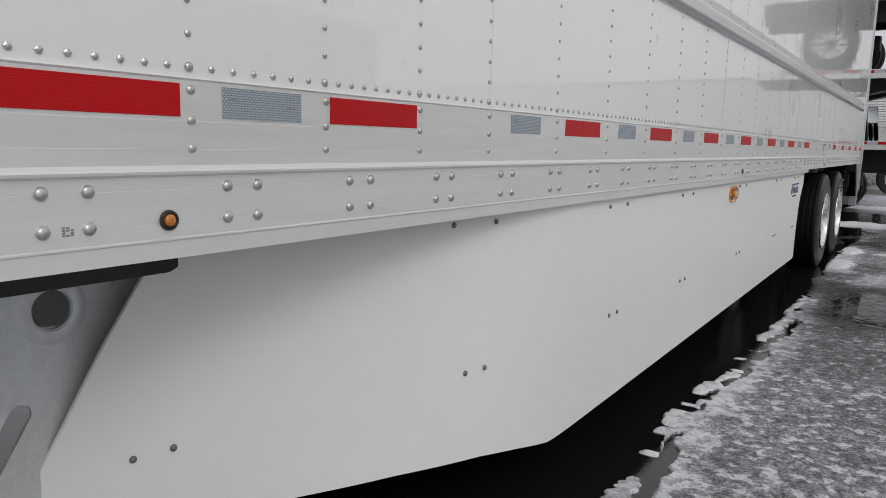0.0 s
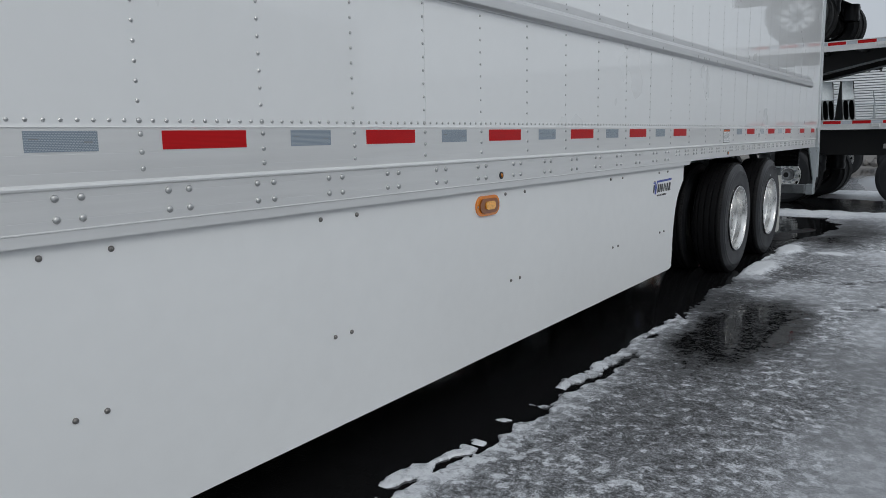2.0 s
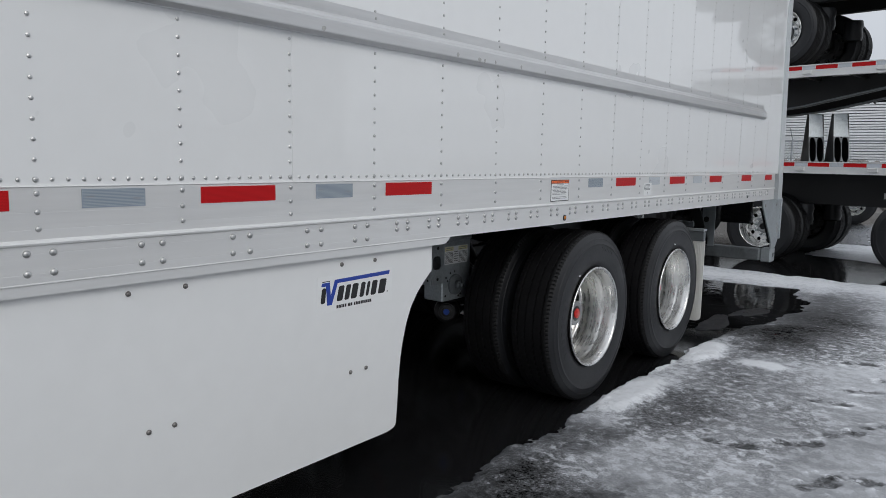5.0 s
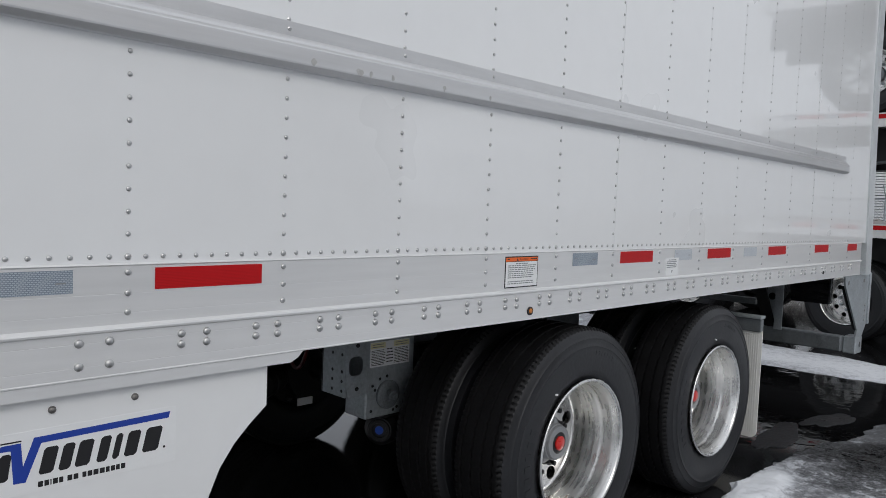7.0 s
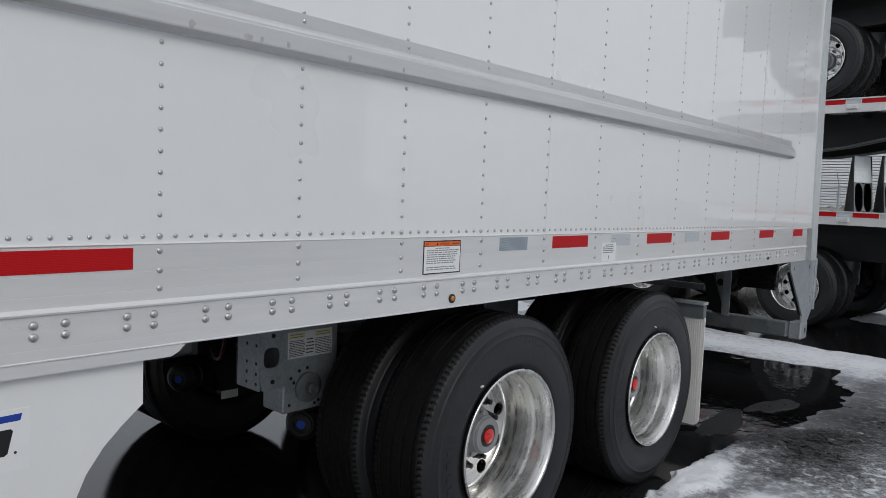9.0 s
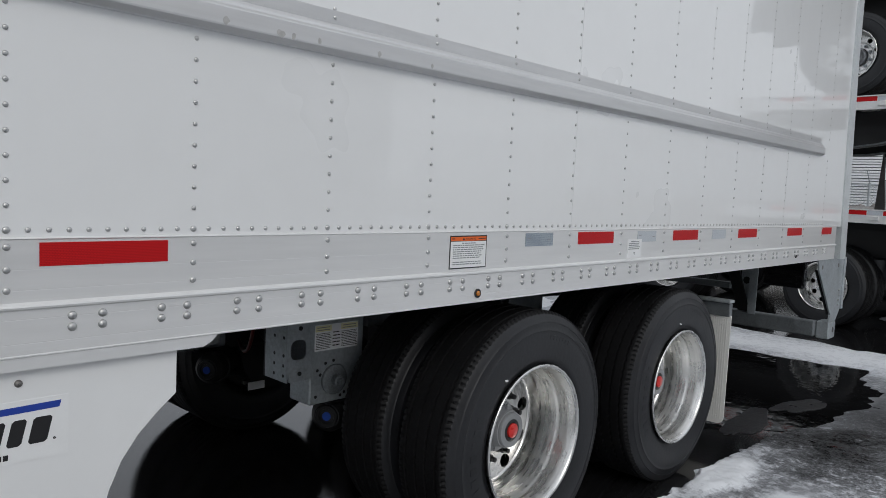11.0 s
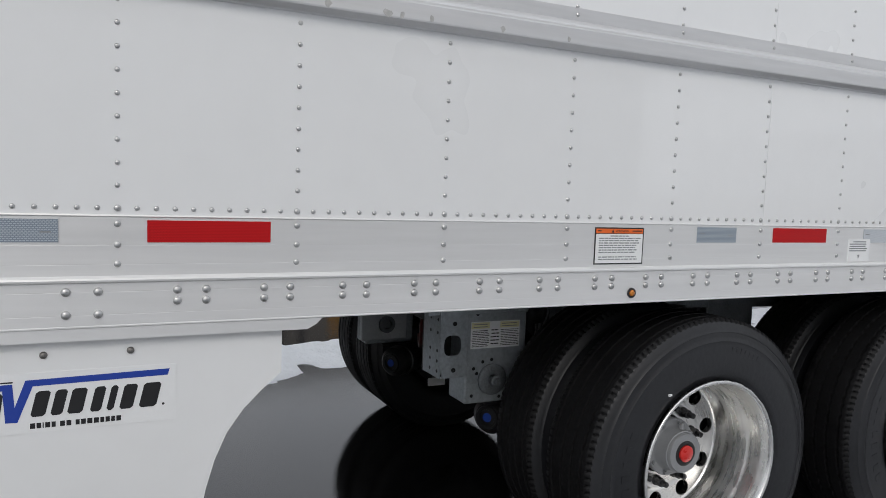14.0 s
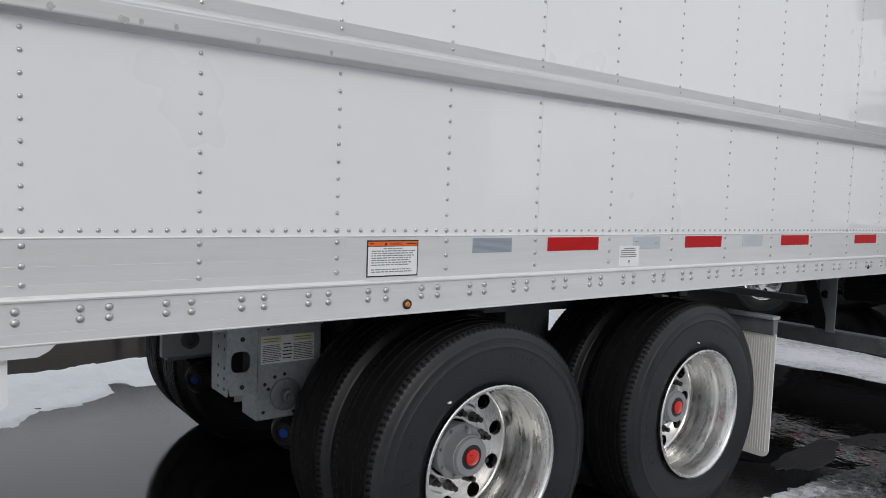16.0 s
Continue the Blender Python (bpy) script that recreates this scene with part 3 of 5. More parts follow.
def bank_height(x, y, u, v):
    """A strip of melting snow between two wet stretches of asphalt."""
    lobe = 0.10 * fbm(x, y, 3.0) + 0.05 * fbm(x, y, 9.0, 3)
    front = -2.80 - 0.72 * (y - 6.7) if y < 7.6 else -3.45 - 0.25 * (y - 7.6) - 0.25 * math.exp(-((y - 7.62) / 0.12) ** 2)
    front = max(front, -3.75) + lobe
    back = -4.05 - 0.22 * (y - 7.0) + 0.06 * fbm(x, y, 2.0)
    back = max(back, -4.6)
    k = smooth(0.0, 0.10, front - x) * smooth(-0.02, 0.10, x - back)
    rise = 0.025 + 0.075 * smooth(0.25, 1.0, (front - x) / max(0.1, front - back))
    return -0.012 + k * (rise + 0.016 * fbm(x, y, 2.7) + 0.008 * fbm(x, y, 12.0))


bank("snow_bank", -5.0, -2.3, 4.2, 14.0, 108, 330, bank_height, "strip of melting snow on wet asphalt", SNOW)


# ---- the box trailer ----
XL, YF, YR, ZT = -2.59, -4.20, 11.93, 4.10
POSTS = [-3.82 + 0.4064 * i for i in range(9)] + [-0.268, 0.037, 0.341, 0.646, 0.951] + [1.357 + 0.4064 * i for i in range(26)]
trailer = tagged(empty("box_trailer", -1.295, 6.0, 0.0), "white riveted box semi-trailer with bare aluminium rails", "trailer")
TINV = trailer.matrix_world.inverted()


def tpart(name, bm, material, label="", smooth_=False, parent=None):
    bm.transform(TINV)
    return part(name, bm, material, parent or trailer, label, smooth_)


# side sheets: one every third post, lapping at the seams
seams = [YF] + [p for p in [7.046 + 0.012 + 1.2192 * k for k in range(-9, 5)] if YF + 0.3 < p < YR - 0.2] + [YR + 0.06]
for k, (a, b) in enumerate(zip(seams, seams[1:])):
    d = 0.0007 * (k % 2)
    tpart("side_panel", boxb(-0.004 - d, -d, a, b - 0.0003, 1.325, ZT - 0.10), WHITE)
tpart("side_panel", boxb(XL, XL + 0.004, YF, YR, 1.325, ZT - 0.10), WHITE)
tpart("front_wall", boxb(XL, 0.0, YF - 0.03, YF - 0.001, 1.06, ZT, 0.008), WHITE)
tpart("roof", boxb(XL, 0.0, YF, YR, ZT - 0.03, ZT, 0.008), WHITE)
tpart("top_rail", boxb(-0.03, 0.006, YF, YR, ZT - 0.10, ZT - 0.03, 0.006), ALU)
tpart("top_rail", boxb(XL - 0.006, XL + 0.03, YF, YR, ZT - 0.10, ZT - 0.03, 0.006), ALU)
tpart("floor_deck", boxb(XL + 0.02, -0.02, YF, YR, 1.19, 1.225), BLACK)
for k in range(52):
    y = YF + 0.25 + 0.31 * k
    tpart("cross_member", boxb(XL + 0.03, -0.03, y - 0.004, y + 0.004, 1.085, 1.19), BLACK)

# bottom side rail, an extrusion with a step bead and a drip lip
RAIL = [(-0.012, 1.332), (0.0045, 1.332), (0.0055, 1.329), (0.003, 1.326), (0.003, 1.2649), (0.0028, 1.2640), (0.003, 1.2631), (0.003, 1.2214), (0.0028, 1.2205), (0.003, 1.2196), (0.003, 1.195), (0.006, 1.193), (0.011, 1.190), (0.0125, 1.186), (0.0115, 1.182), (0.004, 1.178),
        (0.004, 1.1599), (0.0038, 1.1590), (0.004, 1.1581), (0.004, 1.1084), (0.0038, 1.1075), (0.004, 1.1066), (0.004, 1.0835), (0.006, 1.082), (0.006, 1.0795), (0.0045, 1.078), (-0.012, 1.078)]
for s in (1, -1):
    pts = [(x if s > 0 else XL - x, z) for x, z in RAIL]
    tpart("bottom_rail", prism(bmesh.new(), pts if s > 0 else pts[::-1], "y", YF, YR - 0.055), ALU)
# rail extension over the skirt, a second lip with a chamfered rear end
for s in (1, -1):
    a, b = (0.0, 0.003) if s > 0 else (XL - 0.003, XL)
    tpart("skirt_rail", prism(bmesh.new(), [(YF + 2.0, 1.0795), (6.712, 1.0795), (6.695, 1.062), (6.672, 1.050), (YF + 2.0, 1.050)], "x", a - 0.002 if s > 0 else a, b), SKIRTW if s < 0 else ALU)

# rub rail along the side at mid height
RUB = [(-0.001, 1.952), (0.0035, 1.952), (0.0035, 1.915), (0.010, 1.910), (0.0165, 1.903), (0.0200, 1.896), (0.0335, 1.887), (0.0350, 1.884), (0.0350, 1.845), (0.0335, 1.841), (0.020, 1.829), (-0.001, 1.828)]
rub = tpart("rub_rail", prism(bmesh.new(), RUB, "y", YF + 0.4, 11.33), ALU_RUB, "dull aluminium rub rail", False)

# rear frame: corner posts, header, sill and two doors
for x0, x1 in ((-0.055, 0.012), (XL - 0.012, XL + 0.055)):
    tpart("corner_post", prism(bmesh.new(), [(YR + 0.07, 1.07), (YR + 0.22, 1.07), (YR + 0.10, 2.6), (YR + 0.08, ZT + 0.01), (YR - 0.05, ZT + 0.01), (YR - 0.03, 2.6)], "x", x0, x1), GALV_L)
tpart("rear_header", boxb(XL + 0.055, -0.055, YR - 0.05, YR + 0.04, ZT - 0.14, ZT + 0.01, 0.006), GALV_L)
tpart("rear_sill", boxb(XL + 0.055, -0.055, YR - 0.05, YR + 0.05, 1.07, 1.24, 0.006), GALV_L)
for x0, x1 in ((XL + 0.058, -1.297), (-1.293, -0.058)):
    door = tpart("door", boxb(x0, x1, YR - 0.02, YR + 0.02, 1.245, ZT - 0.145, 0.004), WHITE)
    for fx in (0.3, 0.75):
        xx = x0 + (x1 - x0) * fx
        tpart("lock_rod", rod(bmesh.new(), (xx, YR + 0.04, 1.25), (xx, YR + 0.04, ZT - 0.16), 0.014), GALV, parent=door)


# ---- tapes, labels and lamps on the side ----
def tape(y0, length, material, name):
    tpart(name, boxb(0.0032, 0.0044, y0, y0 + length, 1.2700, 1.3205), material)


for k in range(-13, 13):
    y = 6.640 + 0.4064 * k
    if k in (0, 1, 2):
        continue
    if k < 0:
        red = (k + 13) % 2 == 0
    else:
        red = k % 2 == 0
    if y > 8.5:
        y += 0.035 if y < 11.3 else -0.06
    if red:
        tape(y + 0.062, 0.2794 if y < 11.3 else 0.23, RED, "red_reflector")
    else:
        if y < 10.2:
            tape(y + 0.112, 0.1778, SILVER if y < 8.5 else SILVER_PALE, "silver_reflector")
for y0, length, m_, nm in ((-0.264, 0.281, RED, "red_reflector"), (0.097, 0.178, SILVER, "silver_reflector"), (0.352, 0.2805, RED, "red_reflector"), (1.068, 0.178, SILVER, "silver_reflector"),
                           (-0.75, 0.178, SILVER, "silver_reflector"), (-1.20, 0.2794, RED, "red_reflector")):
    tape(y0, length, m_, nm)

# small maker's print on the silver pieces
for y0 in [0.097, 1.068] + [6.640 + 0.4064 * k + 0.112 for k in range(-12, 0, 2)] + [7.971, 8.819]:
    if 6.5 < y0 < 7.6:
        continue
    for dy, dz in ((0.012, 1.299), (0.142, 1.291)):
        tpart("print_bar", boxb(0.0042, 0.0048, y0 + dy, y0 + dy + 0.022, dz, dz + 0.0035), INK_G)


def dome(r, h, seg=12):
    """A shallow button head that stands out along +x."""
    bm = bmesh.new()
    prof = [(r, -0.0005), (r, h * 0.25), (r * 0.86, h * 0.62), (r * 0.55, h * 0.9), (0.0005, h)]
    return lathe(bm, prof, seg)


def mesh_of(bm, name, material, smooth_=True):
    me = bpy.data.meshes.new(name)
    bmesh.ops.recalc_face_normals(bm, faces=bm.faces)
    bm.to_mesh(me)
    bm.free()
    me.materials.append(material)
    if smooth_:
        me.shade_smooth()
        me.set_sharp_from_angle(angle=radians(50))
    return me


def put_piece(name, me, x, y, z, parent=trailer, rx=0.0):
    ob = new(name, me)
    ob.parent = parent
    ob.matrix_basis = (TINV if parent is trailer else Matrix()) @ pose(x, y, z, rx)
    return ob


BOLT_ME = mesh_of(dome(0.0100, 0.0075), "rail_bolt", RIVET)
RIV_ME = mesh_of(dome(0.0078, 0.0052, 10), "rail_rivet", RIVET)
PRIV_ME = mesh_of(dome(0.0060, 0.0042, 8), "panel_rivet", RIVET)

# large bolts in fours along the lower part of the rail
groups = [(-0.202 + 0.305 * k, 0.052) for k in range(-6, 21)] + [(6.130, 0.051)] + [(6.361 + 0.2005 * k, 0.0255) for k in range(27)]
for y, gap in groups:
    for dy in (0.0, 0.0645):
        for z in (1.160, 1.160 - gap):
            put_piece("rail_bolt", BOLT_ME, 0.004, y + dy, z, rx=random.uniform(0, 90))
# three rivets a post through the upper part of the rail
for y in POSTS:
    if y > -1.0:
        for z in (1.312, 1.265, 1.2215):
            put_piece("rail_rivet", RIV_ME, 0.003, y, z)
# panel rivets: those of the stretch passed nearest, one by one, the rest together
rest = bmesh.new()
head_prof = dome(0.0060, 0.0042, 6)
spots = []
for i, y in enumerate(POSTS):
    z = 1.347
    while z < ZT - 0.13:
        if not 1.82 < z < 1.93:
            spots.append((y, z))
        z += 0.0508
for a, b in zip(POSTS, POSTS[1:]):
    k = round((b - a) / 0.0406)
    spots += [(a + (b - a) * j / k, 1.347) for j in range(1, k)]
for y in POSTS:
    if y < 11.3:
        spots.append((y, 1.932))
    if y > -1.0:
        put_piece("rail_rivet", RIV_ME, 0.0004, y, 1.347)
for y, z in spots:
    x = 0.0035 if abs(z - 1.932) < 1e-6 else 0.0
    if 5.9 < y < 8.5 and z < 1.83 and (z < 1.36 or 6.1 < y < 8.4):
        put_piece("panel_rivet", PRIV_ME, x, y, z)
    elif y > -1.2:
        r0, h0 = (0.0062, 0.0042)
        m_ = Matrix.Translation((x, y, z))
        lathe(rest, [(r0, -0.0005), (r0 * 0.9, h0 * 0.5), (r0 * 0.5, h0 * 0.9), (0.0006, h0)], 6, m_)
tagged(tpart("panel_rivets", rest, RIVET, "", True), kind="stuff")

# warning label with an orange head and lines of small print
lab = tpart("warning_label", boxb(0.003, 0.0042, 7.556, 7.746, 1.2025, 1.3165), INK, "white warning label with an orange head")
tpart("label_field", boxb(0.0042, 0.0046, 7.560, 7.742, 1.2065, 1.2965), PAPER, parent=lab)
tpart("label_head", boxb(0.0042, 0.0047, 7.560, 7.742, 1.2985, 1.3125), ORANGE, parent=lab)
bm = bmesh.new()
for j in range(11):
    if j == 8:
        continue
    z = 1.2885 - 0.0072 * j
    y = 7.572 if j else 7.615
    end = 7.738 - random.uniform(0.002, 0.03) if j else 7.685
    while y < end:
        w = random.uniform(0.006, 0.02)
        box(bm, 0.0045, 0.0049, y, min(y + w, end), z, z + 0.0034)
        y += w + 0.003
tpart("small_print", bm, INK_G, parent=lab)
bm = bmesh.new()
prism(bm, [(7.618, 1.3005), (7.629, 1.3005), (7.6235, 1.3105)], "x", 0.0046, 0.0052)
box(bm, 0.0046, 0.0052, 7.566, 7.580, 1.3045, 1.3075)
box(bm, 0.0046, 0.0052, 7.70, 7.738, 1.3045, 1.3075)
tpart("head_mark", bm, INK, parent=lab)
cu = bpy.data.curves.new("warning_word", 'FONT')
cu.body, cu.size, cu.align_x = "WARNING", 0.0105, 'LEFT'
word = new("warning_word", cu)
dg = bpy.context.evaluated_depsgraph_get()
wm = bpy.data.meshes.new_from_object(word.evaluated_get(dg))
bpy.data.objects.remove(word)
wm.materials.clear()
wm.materials.append(INK)
wo = new("warning_word", wm)
wo.parent = lab
wo.matrix_basis = TINV @ pose(0.0050, 7.634, 1.3018, 90, 0, 90)

lab2 = tpart("service_label", boxb(0.003, 0.0048, 8.735, 8.86, 1.200, 1.283), PAPER, "small white paper label")
bm = bmesh.new()
for j in range(5):
    z = 1.271 - 0.0085 * j
    box(bm, 0.0048, 0.0052, 8.742 + (0.02 if j == 0 else 0), 8.852 - random.uniform(0, 0.02), z, z + 0.004)
prism(bm, [(8.790, 1.224), (8.803, 1.224), (8.7965, 1.209)], "x", 0.0048, 0.0053)
tpart("small_print", bm, INK_G, parent=lab2)

# round amber clearance lamps in rubber grommets, and dark plugs
for y in (-0.010, 3.956, 7.709):
    g = tpart("grommet", lathe(bmesh.new(), [(0.0005, 0.002), (0.0152, 0.002), (0.0164, 0.005), (0.0156, 0.0085), (0.012, 0.0098), (0.0098, 0.0075), (0.0005, 0.007)], 28, pose(0, y, 1.111)), PLASTIC, "", True)
    tpart("amber_lamp", lathe(bmesh.new(), [(0.0100, 0.0065), (0.0097, 0.0095), (0.008, 0.0116), (0.0045, 0.013), (0.0005, 0.0133)], 24, pose(0, y, 1.111)), AMBER_S, "", True, parent=g)
tpart("plug", lathe(bmesh.new(), [(0.012, 0.003), (0.012, 0.008), (0.006, 0.011), (0.0005, 0.011)], 16, pose(0, 11.0, 1.128)), PLASTIC, "", True)
# dark scuffs stamped on the rail
bm = bmesh.new()
for i in range(4):
    for j in range(3):
        if random.random() < 0.7:
            box(bm, 0.0040, 0.0044, -0.176 + 0.006 * j, -0.1715 + 0.006 * j, 1.100 + 0.0035 * i, 1.1028 + 0.0035 * i)
tpart("stamp", bm, INK_G)


# ---- side skirts ----
def skirt_x(y):
    """The skirt's outer face; its front part swings inward."""
    return -0.020 - 0.172 * max(0.0, 1.60 - y) ** 2


def skirt(mirror):
    low = [(0.00, 0.500), (0.10, 0.405), (0.30, 0.388), (0.487, 0.376), (0.76, 0.353), (1.078, 0.314), (1.25, 0.283), (1.40, 0.252), (1.45, 0.243), (1.60, 0.2425), (6.34, 0.290), (6.380, 0.297), (6.395, 0.312),
           (6.402, 0.40), (6.408, 0.50), (6.418, 0.59), (6.432, 0.66), (6.452, 0.73), (6.480, 0.795), (6.520, 0.852), (6.565, 0.897), (6.613, 0.938)]
    lead = [(0.00, 0.500), (-0.025, 0.512), (0.028, 0.623), (0.108, 0.802), (0.185, 0.952), (0.240, 1.062)]
    bm = bmesh.new()
    # columns from the lower edge, or the raked front edge, up to the rail
    ys = sorted(set([round(0.02 * i, 3) for i in range(0, 85)] + [1.7 + 0.25 * i for i in range(19)] + [y for y, z in low if y > 0]))
    def edge(pts, y):
        for (y0, z0), (y1, z1) in zip(pts, pts[1:]):
            if y0 <= y <= y1:
                return z0 + (z1 - z0) * (y - y0) / max(1e-6, y1 - y0)
        return None
    cols = []
    for y in ys:
        lo = edge(low, y)
        hi = 1.062 if y >= 0.240 else edge(lead[1:], y)
        if lo is None or hi is None or hi <= lo:
            continue
        x = skirt_x(y)
        cols.append([bm.verts.new(c) for c in ((x, y, lo), (x, y, hi), (x - 0.009, y, hi), (x - 0.009, y, lo))])
    for a, b in zip(cols, cols[1:]):
        for k in range(4):
            bm.faces.new((a[k], b[k], b[(k + 1) % 4], a[(k + 1) % 4]))
    bm.faces.new(cols[0])
    bm.faces.new(cols[-1][::-1])
    if mirror:
        bm.transform(Matrix.Translation((XL, 0, 0)) @ Matrix.Diagonal((-1, 1, 1, 1)))
    return tpart("side_skirt", bm, SKIRTW, "smooth white composite side skirt", True)


near_skirt, far_skirt = skirt(False), skirt(True)
SK_ME = mesh_of(dome(0.0085, 0.007, 10), "skirt_bolt", BOLT_D)
for ya, yb in ((1.893, 2.075), (2.824, 3.004), (4.031, 4.213), (5.256, 5.437), (6.085, 6.262)):
    for y in (ya, yb):
        put_piece("skirt_bolt", SK_ME, -0.020, y, 1.018).parent = near_skirt
    m0 = (ya + yb) / 2
    for y in (m0 - 0.042, m0 + 0.042):
        put_piece("skirt_bolt", SK_ME, -0.020, y, 0.592).parent = near_skirt
for y, z in ((0.944, 1.018), (1.115, 1.018), (1.002, 0.588), (1.083, 0.588), (0.153, 0.555), (0.227, 0.565)):
    put_piece("skirt_bolt", SK_ME, skirt_x(y), y, z).parent = near_skirt


def stadium(y0, y1, zc, r, n_=12):
    pts = [(y1 - r + r * math.sin(math.pi * i / n_), zc + r * math.cos(math.pi * i / n_)) for i in range(n_ + 1)]
    return pts + [(y0 + r - r * math.sin(math.pi * i / n_), zc - r * math.cos(math.pi * i / n_)) for i in range(n_ + 1)]


# oval amber turn lamp on the skirt
lamp = tpart("turn_lamp", prism(bmesh.new(), stadium(3.774, 3.967, 0.978, 0.046), "x", -0.0200, -0.0115), AMBER, "oval amber turn signal lamp")
tpart("lamp_bezel", prism(bmesh.new(), stadium(3.795, 3.948, 0.978, 0.033), "x", -0.0115, -0.0040), AMBER_D, parent=lamp)
tpart("lamp_lens", prism(bmesh.new(), stadium(3.835, 3.915, 0.979, 0.019), "x", -0.0040, 0.0015), AMBER_L, parent=lamp)
for y in (3.7835, 3.9575):
    tpart("lamp_screw", lathe(bmesh.new(), [(0.005, -0.0115), (0.005, -0.008), (0.0005, -0.0075)], 12, pose(0, y, 0.978)), RIVET, "", True, parent=lamp)

# decal: white field, blue tick and bar, slanted black blocks
dec = tpart("decal", boxb(-0.0202, -0.0190, 5.966, 6.362, 0.845, 0.980), PAPER, "white decal with a blue tick and black blocks")
tick = [(5.983, 0.945), (5.988, 0.957), (6.025, 0.957), (6.029, 0.905), (6.050, 0.964), (6.347, 0.969), (6.343, 0.954), (6.064, 0.950), (6.034, 0.871), (6.011, 0.872), (6.006, 0.944)]
tpart("blue_tick", prism(bmesh.new(), tick, "x", -0.0190, -0.0184), BLUE, parent=dec)
# slanted plain blocks with clipped corners
for ya, yb in ((5.979, 6.000), (6.058, 6.087), (6.097, 6.121), (6.130, 6.161), (6.176, 6.199), (6.210, 6.225), (6.237, 6.266), (6.279, 6.317)):
    lo, hi, c = 0.881, 0.938, 0.005
    tilt = lambda z: 0.013 * (z - lo) / (hi - lo) if ya > 6.0 else 0.008 * (z - lo) / (hi - lo)
    ring = [(ya + c, lo), (yb - c, lo), (yb, lo + c), (yb, hi - c), (yb - c, hi), (ya + c, hi), (ya, hi - c), (ya, lo + c)]
    tpart("black_block", prism(bmesh.new(), [(y + tilt(z), z) for y, z in ring], "x", -0.0190, -0.0183), INK, parent=dec)
y = 6.058
for w in (30, 28, 12, 30, 26, 0, 30, 30, 0, 26, 30, 32, 32, 26, 28, 26, 30):
    if w:
        tpart("print_bar", boxb(-0.0190, -0.0183, y, y + (w - 7) * 0.00042, 0.8545, 0.8665), INK, parent=dec)
    y += (w if w else 14) * 0.00042
tpart("print_bar", boxb(-0.0190, -0.0184, 5.987, 6.026, 0.9600, 0.9630), INK, parent=dec)
tpart("print_dot", lathe(bmesh.new(), [(0.0030, -0.0190), (0.0030, -0.0184), (0.0005, -0.0184)], 12, pose(0, 6.333, 0.885)), INK, parent=dec)


# ---- wheels ----
def tyre_mesh(seg=400, cut=6):
    """Tyre about local x; outward side at 0, inward side at -0.28. Ribbed tread with shoulder notches."""
    bm = bmesh.new()
    prof = [(0.288, -0.018), (0.300, -0.008), (0.316, -0.003), (0.3185, -0.0015), (0.335, 0.0000), (0.352, 0.0020), (0.372, 0.0032), (0.395, 0.0036), (0.412, 0.0030), (0.4265, 0.0018), (0.4275, 0.0026), (0.4290, 0.0014),
            (0.446, -0.0030), (0.4565, -0.0056), (0.4575, -0.0046), (0.4590, -0.0063), (0.468, -0.0100), (0.478, -0.0150), (0.4880, -0.0205)]
    tread = [(0.4900, -0.0225, 2), (0.4985, -0.028, 1), (0.5010, -0.0370, 1), (0.5015, -0.0375, 0)]
    a = -0.055
    for g in range(4):
        tread += [(0.502, a + 0.004, 0), (0.502, a - 0.001, 3), (0.489, a - 0.004, 0), (0.489, a - 0.010, 0), (0.502, a - 0.013, 3), (0.502, a - 0.018, 0)]
        a -= 0.0515
    n_side = len(prof)
    wide = 2 if seg > 100 else 1
    full = [(r, x, 0) for r, x in prof] + tread + [(0.5015, -0.2425, 0), (0.5010, -0.2430, 1), (0.4985, -0.252, 1), (0.4900, -0.2575, 2)] + [(r, -0.280 - x, 0) for r, x in prof[::-1]]
    rings = []
    for r, x, notch in full:
        ring = []
        for i in range(seg * 2):
            t = math.pi * i / seg
            rr = r * (1.012 if r > 0.4 else 1.0) - ((0.0085 if notch == 1 else 0.005) if notch in (1, 2) and i % cut < wide else 0.0) - (0.0012 if notch == 3 and i % 7 == 0 else 0.0)
            zig = 0.0022 * (abs((i * 80 / seg) % 2 - 1) * 2 - 1) if -0.235 < x < -0.040 and r > 0.48 and seg > 100 else 0.0
            ring.append(bm.verts.new((x + zig, rr * math.cos(t), rr * math.sin(t))))
        rings.append(ring)
    k = seg * 2
    for ring_no, (p, q) in enumerate(zip(rings, rings[1:])):
        on_tread = 1 if n_side <= ring_no < len(full) - n_side - 1 else 0
        for i in range(k):
            bm.faces.new((p[i], p[(i + 1) % k], q[(i + 1) % k], q[i])).material_index = on_tread
    me = mesh_of(bm, "tyre", RUBBER)
    me.materials.append(TREAD)
    return me


